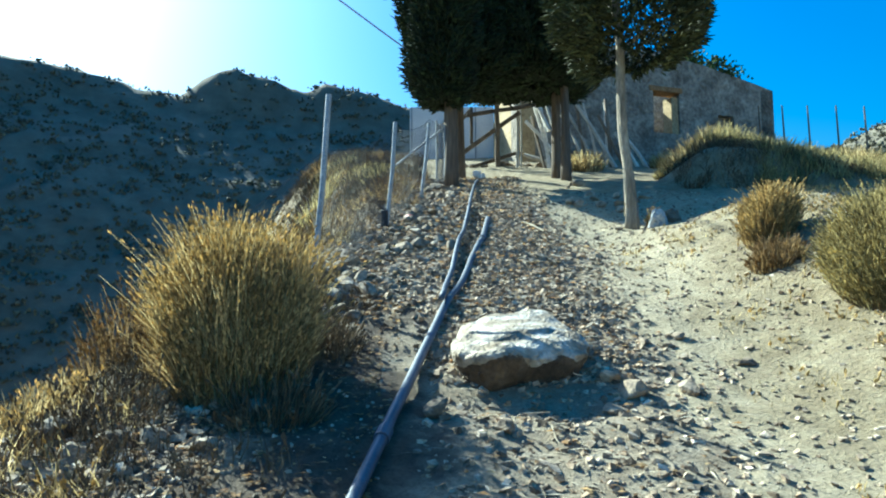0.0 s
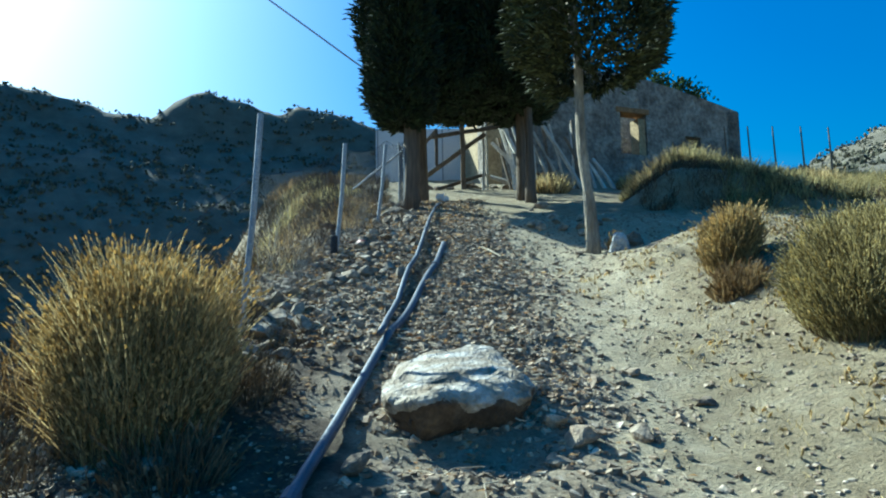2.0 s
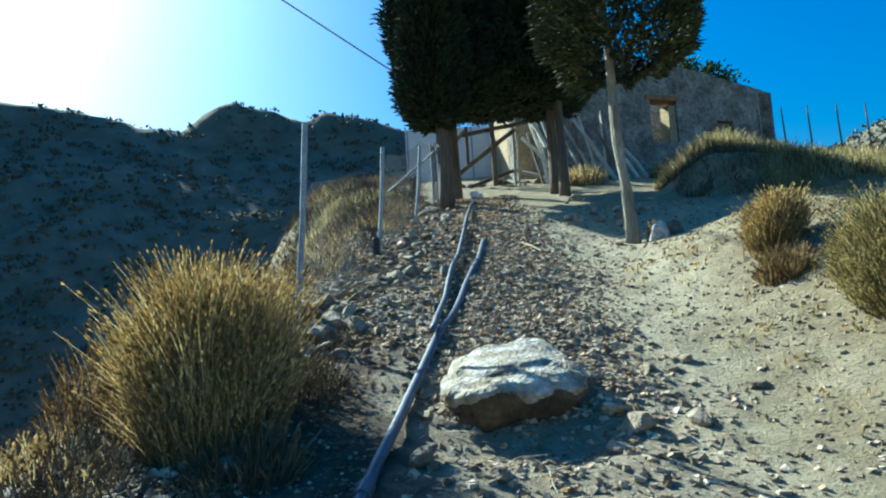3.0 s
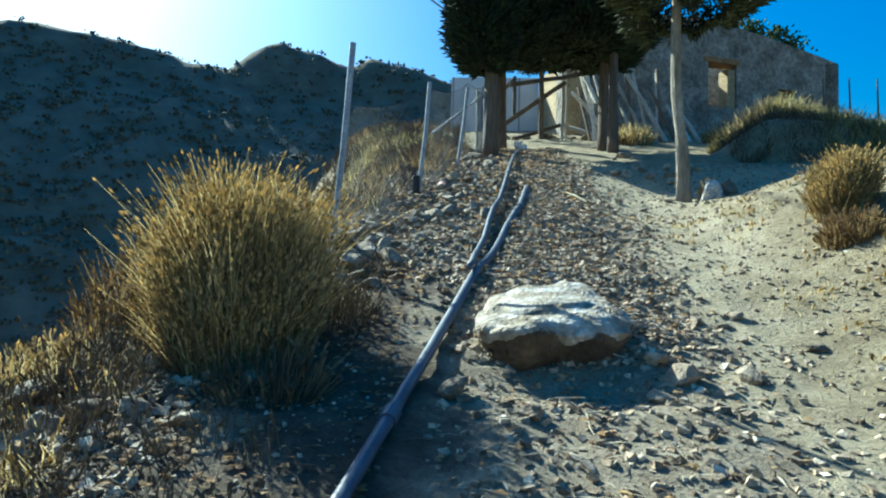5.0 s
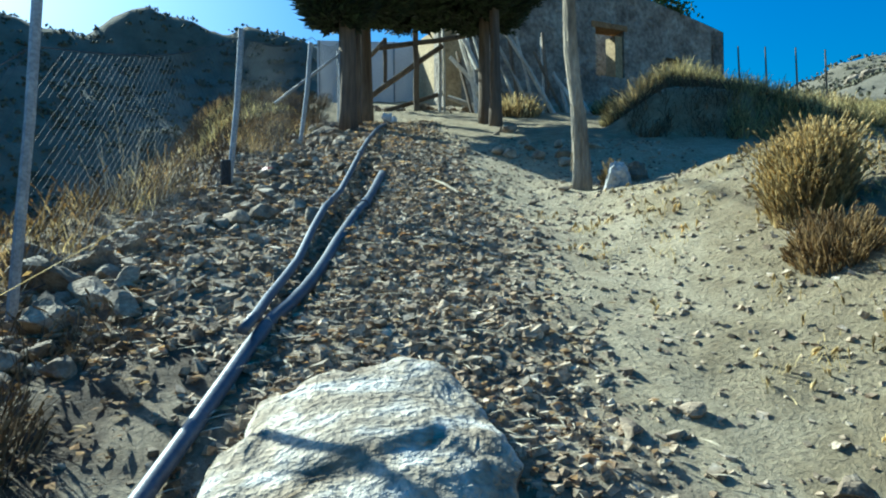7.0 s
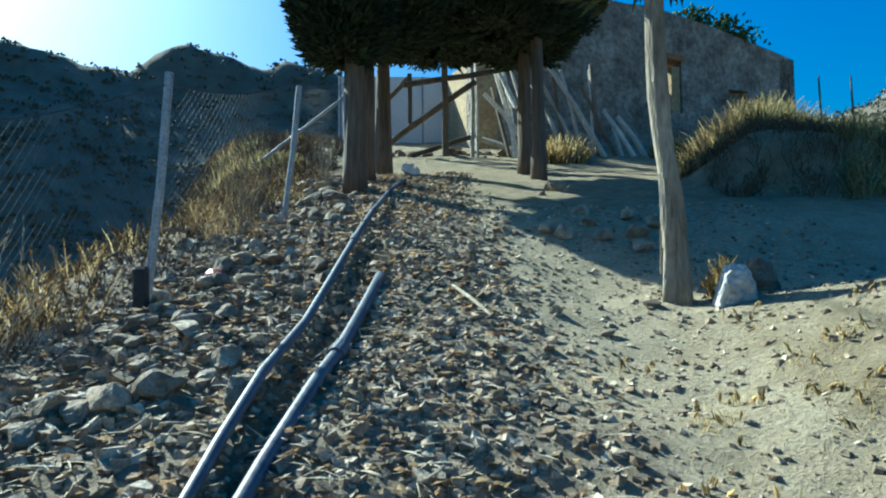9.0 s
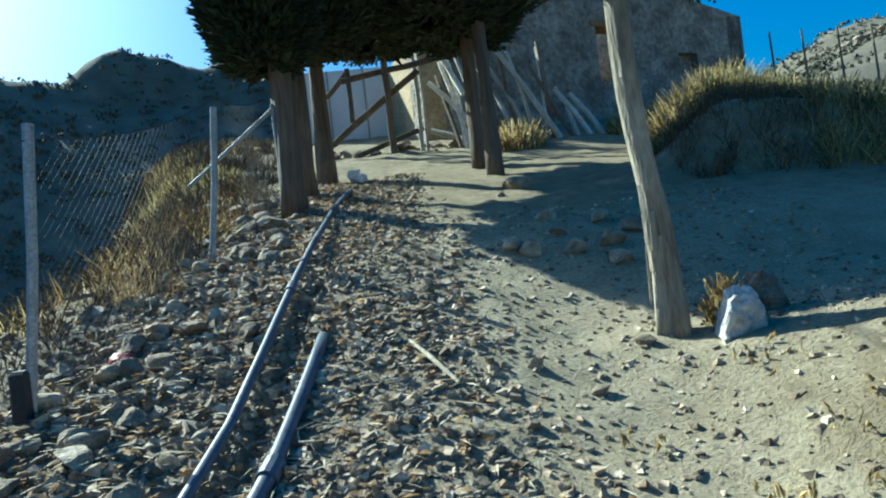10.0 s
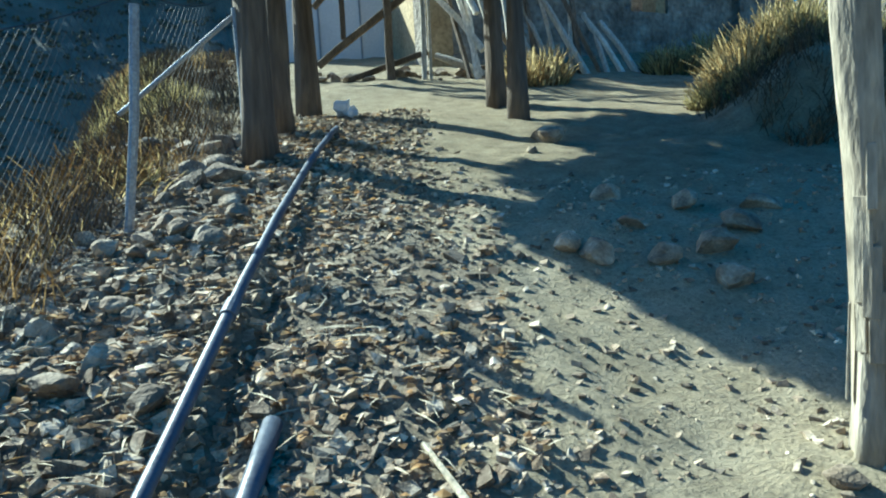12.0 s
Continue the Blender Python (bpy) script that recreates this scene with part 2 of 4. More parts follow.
def rock_bm(seed, size, cuts=7, sub=3, rough=0.22, near=0.5, far=0.8):
    """A broken stone: a ball cut by random planes, then roughened."""
    rnd = random.Random(seed)
    bm = bmesh.new()
    bmesh.ops.create_icosphere(bm, subdivisions=sub, radius=1)
    for _ in range(cuts):
        n = Vector((rnd.uniform(-1, 1), rnd.uniform(-1, 1), rnd.uniform(-0.8, 1))).normalized()
        d = rnd.uniform(near, far)
        for v in bm.verts:
            e = v.co.dot(n) - d
            if e > 0:
                v.co -= n * e * 0.95
    for v in bm.verts:
        p = v.co * 1.6 + Vector((seed * 3.1, 0, 0))
        v.co += v.co.normalized() * rough * (0.6 * noise.noise(p) + 0.35 * noise.noise(p * 3) + 0.15 * noise.noise(p * 8))
        v.co = Vector(c * s for c, s in zip(v.co, size))
    return bm


# ---------------------------------------------------------------- terrain
PY = [-60, -20, -3, 0, 2.5, 3.5, 4.5, 5.2, 6.0, 7.0, 8.0, 9.0, 9.5, 10.0, 11.0, 12.0, 13.5, 15.5, 16.5, 18.0, 19.3, 20.5, 24, 40, 80]
PZ = [-9, -4, -0.5, 0.05, 0.34, 0.56, 0.84, 1.07, 1.36, 1.74, 2.07, 2.40, 2.58, 2.76, 3.12, 3.40, 3.80, 4.35, 4.56, 5.02, 5.42, 5.80, 6.7, 9.5, 15]
SKY_AZ = [-180, -90, -60, -42, -37, -33, -30, -27.5, -25, -22.5, -21.2, -20, -19, -18, -16.5, -15, -13.5, -12.2, -11, -9.6, -7.5, -5.5, -3, 3, 10, 20, 28, 31, 32.5, 34, 36, 38, 40, 60, 90, 180]
SKY_EL = [6, 9, 13, 16.5, 17.4, 17.8, 17.6, 17.6, 17.1, 16.6, 16.4, 17.0, 17.9, 18.7, 18.9, 18.6, 18.3, 17.6, 17.7, 18.1, 17.9, 17.6, 16.7, 16, 12, 9, 9.5, 11.5, 12.4, 12.9, 13.8, 13.9, 13.6, 13, 8, 6]


def sm(a, b, v):
    q = np.clip((v - a) / (b - a), 0, 1)
    return q * q * (3 - 2 * q)


def near_height(x, y):
    z = (np.interp(y - 0.4, PY, PZ) + np.interp(y, PY, PZ) + np.interp(y + 0.4, PY, PZ)) / 3
    z = z + sm(1.9, 4.2, x) * 0.75 * sm(1.0, 3.0, y) * (1 - sm(8.3, 10.2, y))
    z = z - 0.14 * sm(0.7, 2.6, x) * sm(7.6, 8.8, y) * (1 - sm(10.4, 11.6, y))
    z = z + 0.78 * sm(0, 1.5, x + 0.05 - 0.55 * (y - 6.4)) * sm(0, 0.7, y - 13.2 + 0.3 * (x - 5.0)) * (1 - 0.5 * sm(16.5, 19.5, y)) * (1 - 0.75 * sm(5.9, 8.8, x))
    z = z - 0.09 * np.exp(-(((x - 0.55) / 0.6) ** 2) - ((y - 4.62) / 0.26) ** 2)
    edge = np.interp(y, [3, 7, 9.4, 12, 14, 16, 20, 40], [2.3, 2.0, 1.3, 0.9, 0.8, 1.0, 1.8, 9.0])
    rut = x - np.interp(y, [6.1, 6.6, 7.3, 8.3, 9.0, 9.75, 11.05, 12.4], [-0.06, -0.02, 0.06, 0.16, 0.25, 0.33, 0.45, 0.56]) - 0.10
    z = z - 0.10 * np.exp(-((rut / 0.075) ** 2)) * sm(6.3, 7.0, y) * (1 - sm(10.5, 12.0, y))
    return z - 12.0 * sm(0, 8, -x - edge) - 10.0 * sm(4, 24, -x - edge)


def height(x, y):
    """Height of the bare ground, from the path out to the ridges."""
    z = float(near_height(x, y))
    r = math.hypot(x, y)
    v = Vector((x, y, 0))
    if r < 40:
        z += 0.05 * noise.noise(v * 0.9) + 0.03 * noise.noise(v * 3.1)
        if -6 < x < 8 and 0 < y < 20:
            z += 0.012 * noise.noise(v * 9) + 0.003 * noise.noise(v * 23)
    if r > 24:
        az = math.degrees(math.atan2(x, y))
        el = float(np.interp(az, SKY_AZ, SKY_EL))
        floor = float(np.interp(az, [-180, -120, -60, -3, 6, 180], [z, z, -9, -7, z, z]))
        z += (min(z, floor) - z) * float(sm(26, 50, r))
        top = 1.5 + 140 * math.tan(radians(el))
        body = 1.5 + 140 * math.tan(radians(float(np.interp(az, [-180, -60, -40, -33, -3, 10, 20, 30, 40, 60, 180], [6, 13, 16.2, 16.6, 15.8, 12, 9, 11, 13.2, 13, 6]))))
        s = min(1.0, max(0.0, (r - 76) / 66))
        top = body + (top - body) * float(sm(0.86, 1.0, s))
        crest = float(sm(118, 138, r))
        far = (2.2 * noise.noise(v * 0.03) + 2.0 * abs(noise.noise(v * 0.07)) - 0.6) * (1 - crest) + 0.9 * noise.noise(v * 0.2) + 0.5 * abs(noise.noise(v * 0.45))
        z = z * (1 - s) + top * s if r < 142 else top + (r - 142) * -0.02
        z = min(z, 14 + 200 * s) + far * float(sm(50, 110, r))
    return z


def axis(*spans):
    out = []
    for a, b, step in spans:
        out += list(np.arange(a, b, step))
    return out + [spans[-1][1]]


def build_ground():
    xs = axis((-900, -200, 100), (-200, -75, 3.0), (-75, -30, 1.5), (-30, -6, 0.8), (-6, -2.6, 0.2), (-2.6, 4.6, 0.06), (4.6, 9, 0.2), (9, 30, 0.8), (30, 160, 4.0), (160, 900, 100))
    ys = axis((-900, -60, 120), (-60, -4, 4), (-4, 1, 0.4), (1, 14, 0.06), (14, 24, 0.2), (24, 50, 1.0), (50, 100, 1.2), (100, 150, 1.5), (150, 200, 2.5), (200, 1500, 100))
    verts = [(x, y, height(x, y)) for y in ys for x in xs]
    n = len(xs)
    faces = [(j * n + i, j * n + i + 1, (j + 1) * n + i + 1, (j + 1) * n + i) for j in range(len(ys) - 1) for i in range(n - 1)]
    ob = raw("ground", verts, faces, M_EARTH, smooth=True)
    return tagged(ob, "stony tan hillside track rising to scrubby ridges", "ground", kind="structure")


build_ground()


# ---------------------------------------------------------------- ruined house
K, BC = Vector((2.38, 20.5, 0)), Vector((11.7, 23.7, 0))


def wall_box(parent, a, b, z0, z1, thick, material, holes=(), name="wall", top=None):
    """A wall from a to b with thickness behind it; holes: (from, to, bottom, top) along it. top: height wobble."""
    a, b = Vector((a[0], a[1], 0)), Vector((b[0], b[1], 0))
    L, d = (b - a).length, (b - a).normalized()
    nrm = Vector((-d.y, d.x, 0))
    cuts = sorted({0.0, L, *[v for h in holes for v in h[:2]], *np.arange(0.7, L, 0.7).tolist()})
    zs = sorted({z0, z1, *[v for h in holes for v in h[2:]]})
    bm = bmesh.new()
    for s0, s1 in zip(cuts, cuts[1:]):
        for q0, q1 in zip(zs, zs[1:]):
            ms, mz = (s0 + s1) / 2, (q0 + q1) / 2
            if any(h[0] < ms < h[1] and h[2] < mz < h[3] for h in holes):
                continue
            e0, e1 = (top(s0), top(s1)) if top and q1 == z1 else (0, 0)
            c = []
            for s, e in ((s0, e0), (s1, e1)):
                for off in (0, thick):
                    base = a + d * s + nrm * off
                    c.append((bm.verts.new(base + Vector((0, 0, q0))), bm.verts.new(base + Vector((0, 0, q1 + e)))))
            (f0, g0), (r0, t0), (f1, g1), (r1, t1) = c
            for q in ((f0, f1, g1, g0), (r1, r0, t0, t1), (g0, g1, t1, t0), (f1, f0, r0, r1), (f0, g0, t0, r0), (f1, r1, t1, g1)):
                bm.faces.new(q)
    bmesh.ops.remove_doubles(bm, verts=bm.verts, dist=0.001)
    pairs = {}
    for f in bm.faces:
        pairs.setdefault(tuple(round(v, 3) for v in f.calc_center_median()), []).append(f)
    bmesh.ops.delete(bm, geom=[f for p in pairs.values() if len(p) > 1 for f in p], context="FACES_ONLY")
    bmesh.ops.recalc_face_normals(bm, faces=bm.faces[:])
    return part(name, bm, material, parent)


def build_house():
    house = new("ruined_house")
    tagged(house, "roofless grey stone ruin with an ochre corner, shored with timber", "ruined house")
    house.location = (K.x, K.y, 5.7)
    inv = Matrix.Translation(-house.location)
    made = []
    d = (BC - K).normalized()
    L = (BC - K).length
    rag = lambda s: -2.1 * float(1 - sm(1.6, 3.0, s)) - 0.035 * min(s, 5.9) - 0.19 * max(0.0, s - 5.9) + 0.10 * noise.noise(Vector((s * 0.9, 3, 0))) + 0.07 * noise.noise(Vector((s * 2.7, 9, 0)))
    holes = [(4.85, 5.88, 7.1, 8.5), (7.45, 8.1, 6.7, 7.9)]
    made.append(wall_box(house, K, BC, 5.4, 9.95, 0.55, M_WALL, holes, "front_wall", rag))
    back = Vector((-d.y, d.x, 0)) * 6.5
    made.append(wall_box(house, BC, BC + back, 6.0, 8.95, 0.55, M_WALL, (), "side_wall", lambda s: 0.15 * noise.noise(Vector((s, 4, 0)))))
    made.append(wall_box(house, BC + back, K + back, 6.0, 8.7, 0.55, M_WALL, (), "back_wall", lambda s: 0.15 * noise.noise(Vector((s, 6, 0)))))
    J = Vector((1.85, 23.1, 0))
    made.append(wall_box(house, J, K, 5.4, 8.1, 0.5, M_PLASTER, (), "corner_wall", lambda s: 0.1 * noise.noise(Vector((s, 1, 0)))))
    for s0, s1, z, mat, nm in ((4.7, 6.0, 8.5, M_RUSTY, "lintel"),):
        bm = bmesh.new()
        ang = math.atan2(d.y, d.x)
        m = Matrix.Translation(K) @ Matrix.Rotation(ang, 4, "Z")
        box(bm, (s0, -0.03, z - 0.02), (s1, 0.5, z + 0.16), m, 0.02)
        made.append(part(nm, bm, mat, house, "brown timber lintel"))
    side = Vector((-d.y, d.x, 0)) * 2.6
    made.append(wall_box(house, K + side + d * 1.0, BC + side - d * 0.6, 5.6, 9.65, 0.45, M_WALL, (), "inner_wall", lambda s: -1.6 * float(1 - sm(1.0, 2.4, s)) - 1.0 * float(sm(5.8, 8.0, s))))
    # wall-coloured panel added close behind the second opening so it looks dark
    bm = bmesh.new()
    box(bm, (7.4, 0.22, 6.6), (8.15, 0.5, 7.95), Matrix.Translation(K) @ Matrix.Rotation(math.atan2(d.y, d.x), 4, "Z"), 0.01)
    made.append(part("niche_back", bm, M_WALL, house, "wall panel added behind the opening to keep it dark"))
    # plastered reveal of the tall opening
    bm = bmesh.new()
    m = Matrix.Translation(K) @ Matrix.Rotation(math.atan2(d.y, d.x), 4, "Z")
    box(bm, (5.60, 0.06, 7.1), (5.872, 0.5, 8.35), m, 0.01)
    made.append(part("window_reveal", bm, M_PLASTER, house, "pale lit plaster reveal"))
    # low white sheet wall set back from the corner
    bm = bmesh.new()
    box(bm, (-1.0, 23.1, 5.9), (1.84, 23.16, 8.25), None, 0.01)
    made.append(part("white_panel", bm, M_WHITE, house, "white sheet-metal panel"))
    for x in (-0.96, 0.3, 1.2):
        bm = bmesh.new()
        box(bm, (x, 23.07, 5.9), (x + 0.04, 23.102, 8.25), None, 0.005)
        made.append(part("panel_seam", bm, M_STEEL, house))
    for ob in made:
        ob.data.transform(inv)
    return house


build_house()

STRUTS = [  # lower or left end, upper or right end, width, bleached
    ((0.73, 6.75), (2.92, 7.11), 0.10, 0), ((0.44, 5.57), (2.2, 6.86), 0.11, 0), ((0.43, 6.48), (0.88, 6.97), 0.09, 0),
    ((0.85, 5.33), (2.21, 5.75), 0.09, 0), ((1.59, 5.2), (1.57, 7.9), 0.13, 0), ((0.87, 5.97), (0.86, 7.0), 0.09, 0),
    ((2.13, 5.2), (2.13, 7.5), 0.08, 1), ((2.24, 5.2), (2.23, 7.5), 0.05, 1), ((3.03, 6.31), (2.5, 7.6), 0.10, 1),
    ((3.01, 5.2), (2.83, 7.42), 0.09, 1), ((3.12, 5.75), (2.45, 6.75), 0.11, 1), ((3.2, 5.32), (2.4, 5.79), 0.13, 1),
    ((4.85, 5.4), (3.68, 7.55), 0.11, 1), ((4.02, 5.3), (3.89, 7.25), 0.07, 0), ((4.76, 5.4), (4.74, 7.4), 0.08, 0),
    ((5.78, 5.5), (5.31, 6.28), 0.11, 1), ((4.3, 5.4), (3.62, 7.03), 0.09, 1), ((5.5, 5.4), (4.98, 6.38), 0.09, 1),
    ((3.95, 5.5), (3.35, 6.37), 0.09, 0), ((4.4, 5.4), (4.1, 7.3), 0.07, 1), ((5.1, 5.4), (4.5, 6.9), 0.07, 0),
    ((3.07, 5.4), (2.63, 7.38), 0.09, 1), ((3.6, 5.4), (3.52, 7.3), 0.07, 1), ((4.62, 5.4), (4.72, 7.3), 0.07, 1),
    ((5.2, 5.5), (4.98, 6.4), 0.08, 1), ((4.05, 5.4), (3.45, 6.95), 0.08, 1), ((2.9, 5.4), (2.62, 6.9), 0.07, 0), ((3.42, 5.4), (3.0, 7.4), 0.08, 1),
]
shoring = tagged(new("timber_shoring"), "rough timber props and rails shoring the ruined house", "timber shoring")
shoring.location = (2.2, 18.9, 5.3)
for i, ((xa, za), (xb, zb), w, pale) in enumerate(STRUTS):
    ya = 18.85 + 0.05 * (i % 4)
    lean = 0.5 if xa > 2.6 else 0.0
    if za < 5.6 and i not in (1, 3, 11):
        za = min(za, height(xa, ya) - 0.06)
    if pale:
        a, b = Vector((xa, ya, za)), Vector((xb, ya + lean, zb))
        mid = a.lerp(b, 0.5) + Vector((0.03, 0.0, 0.02))
        bm = tube(bmesh.new(), [a, a.lerp(mid, 0.5), mid, mid.lerp(b, 0.5), b], [w * 0.55, w * 0.54, w * 0.5, w * 0.48, w * 0.42], 9, 0.25, i)
    else:
        bm = beam((xa, ya, za), (xb, ya + lean, zb), w)
    p = part("prop" if abs(zb - za) > 0.6 else "rail", bm, M_TIMBER2 if pale else M_TIMBER, shoring, "bleached round pole" if pale else "")
    p.data.transform(Matrix.Translation(-shoring.location))


# ---------------------------------------------------------------- cypress trees
def tufts(rnd, spots, length, width, droop=0.0):
    """Small pointed sprays at (place, outward way) spots; returns verts and faces."""
    verts, faces = [], []
    for p, n in spots:
        L, w = length * rnd.uniform(0.6, 1.4), width * rnd.uniform(0.6, 1.4)
        way = (n + Vector((rnd.gauss(0, 0.35), rnd.gauss(0, 0.35), rnd.gauss(0.35 - droop, 0.35)))).normalized()
        a = way.cross(Vector((rnd.gauss(0, 1), rnd.gauss(0, 1), rnd.gauss(0, 1)))).normalized()
        c = way.cross(a)
        k = len(verts)
        m = p + way * L * 0.45
        verts += [p, m + a * w, m - a * w * 0.6 + c * w * 0.8, m - a * w * 0.5 - c * w * 0.8, p + way * L]
        faces += [(k, k + 1, k + 2), (k, k + 2, k + 3), (k, k + 3, k + 1), (k + 4, k + 2, k + 1), (k + 4, k + 3, k + 2), (k + 4, k + 1, k + 3)]
    return verts, faces


def crown_shape(rnd, base, top, radius, seed, count, lowest=0.0):
    """Spots over an uneven upright crown, and a leafy core."""
    spots = []
    H = top - base.z
    for _ in range(count):
        u = rnd.random() ** 1.25
        th = rnd.uniform(0, 2 * math.pi)
        prof = min(1.0, 0.55 + 6.5 * u) * (1 - max(0, u - 0.35) / 0.65) ** 0.75 + 0.03
        lump = 1 + 0.26 * noise.noise(Vector((math.cos(th) * 1.5, math.sin(th) * 1.5, u * H * 0.7 + seed))) + 0.2 * noise.noise(Vector((math.cos(th) * 4, math.sin(th) * 4, u * H * 2 + seed)))
        r = radius * prof * lump * rnd.uniform(0.55, 1.0) ** 0.5
        z = base.z + u * H + lowest * noise.noise(Vector((math.cos(th) * 2, math.sin(th) * 2, seed))) * (1 - u)
        out = Vector((math.cos(th), math.sin(th), 0))
        spots.append((Vector((base.x, base.y, z)) + out * r, out))
    return spots


def cypress(x, y, trunk_r, bare, top, radius, seed, lean=(0, 0), count=15000, shift=0.0, label=""):
    rnd = random.Random(seed)
    z = height(x, y)
    tree = new("cypress_tree")
    tree.location = (x, y, z)
    tagged(tree, label or "tall dark green cypress with a bare lower trunk", "tree", "cypresses by the track")
    pts, rad = [], []
    for i in range(15):
        u = i / 14
        h = u * (top - z) * 0.85
        pts.append((lean[0] * h + 0.03 * noise.noise(Vector((u * 4, seed, 0))), lean[1] * h + 0.03 * noise.noise(Vector((u * 4, seed, 5))), h - 0.12))
        rad.append(trunk_r * (1.15 if i == 0 else 1.0) * (1 - 0.85 * u))
    part("trunk", tube(bmesh.new(), pts, rad, 16, 0.35, seed), M_BARK, tree, smooth=True)
    base = Vector((shift + lean[0] * (bare - z), lean[1] * (bare - z), bare - z))
    spots = crown_shape(rnd, base, top - z, radius, seed, count, 0.15)
    v, f = tufts(rnd, spots, 0.13, 0.019)
    core = [(p - n * 0.25 * radius * (0.5 + rnd.random()), n) for p, n in spots]
    v2, f2 = tufts(rnd, core, 0.19, 0.05)
    k = len(v)
    raw("crown", v + v2, f + [tuple(i + k for i in q) for q in f2], M_CYPRESS, tree)
    for i in range(7):
        th, h = rnd.uniform(0, 6.28), bare - z + rnd.uniform(0.35, 1.2)
        e = Vector((math.cos(th), math.sin(th), 0.45)) * radius * 0.7
        part("branch", tube(bmesh.new(), [(lean[0] * h, lean[1] * h, h), Vector((0, 0, h)) + e * 0.5, Vector((0, 0, h + 0.1)) + e], [0.045, 0.03, 0.012], 6), M_BARK, tree)
    return tree


cypress(0.19, 13.45, 0.15, 5.42, 11.5, 0.62, 3, shift=-0.17, count=16000)
cypress(0.27, 14.6, 0.115, 6.0, 12.4, 1.15, 11, shift=0.05, count=26000)
cypress(0.43, 16.05, 0.14, 6.45, 12.6, 1.4, 19, shift=0.75, count=24000)
cypress(2.74, 16.2, 0.13, 6.45, 13.5, 1.2, 27, count=18000)
cypress(2.75, 15.1, 0.115, 6.35, 12.2, 1.3, 35, shift=-0.65, count=22000)


def pale_tree():
    """The bare pale trunk beside the track, with a drooping olive crown."""
    rnd = random.Random(5)
    x, y = 2.57, 9.6
    z = height(x, y)
    tree = new("cypress_tree")
    tree.location = (x, y, z)
    tagged(tree, "slender pale-barked cypress with peeling bark and olive crown", "tree", "cypresses by the track")
    pts, rad = [], []
    for i in range(22):
        u = i / 21
        h = u * 5.2
        pts.append((0.03 - 0.045 * h + 0.045 * noise.noise(Vector((h * 0.9, 1, 0))), 0.03 * noise.noise(Vector((h * 0.8, 7, 0))), h - 0.1))
        rad.append((0.075 + 0.03 * max(0, 1 - h / 0.35)) * (1 - 0.35 * u))
    part("trunk", tube(bmesh.new(), pts, rad, 18, 0.45, 2.0), M_PALE, tree, smooth=True)
    for i in range(9):
        th, h = rnd.uniform(2.2, 4.4), rnd.uniform(0.5, 2.2)
        o = Vector((0.03 - 0.045 * h + 0.07 * math.cos(th), 0.07 * math.sin(th), h))
        bm = bmesh.new()
        L, w = rnd.uniform(0.12, 0.35), rnd.uniform(0.012, 0.03)
        box(bm, (-w, -0.004, -L), (w, 0.004, 0), Matrix.Translation(o) @ Matrix.Rotation(th + 1.57, 4, "Z") @ Matrix.Rotation(rnd.uniform(-0.05, 0.03), 4, "X"), 0.002)
        part("bark_strip", bm, M_PALE, tree)
    spots = crown_shape(rnd, Vector((0.12, 0.1, 2.45)), 6.2, 1.0, 41, 20000, 0.5)
    v, f = tufts(rnd, spots, 0.14, 0.02, 0.35)
    raw("crown", v, f, M_CYPRESS2, tree)
    for i in range(8):
        th, h = i * 0.8, 2.5 + 0.25 * i
        e = Vector((math.cos(th), math.sin(th), 0.9)) * 0.7
        o = Vector((0.03 - 0.045 * h, 0, h))
        part("branch", tube(bmesh.new(), [o, o + e * 0.5, o + e + Vector((0, 0, 0.1))], [0.04, 0.028, 0.01], 6), M_PALE, tree)


pale_tree()


# ---------------------------------------------------------------- fence
POSTS = [(-4.6, 4.0, 1.9, 0.05), (-1.27, 6.55, 1.92, 0.08), (-0.79, 9.42, 1.45, 0.09), (-0.38, 11.75, 1.3, 0.12), (0.06, 13.45, 1.25, 0.0), (-0.1, 16.4, 1.4, 0.0)]


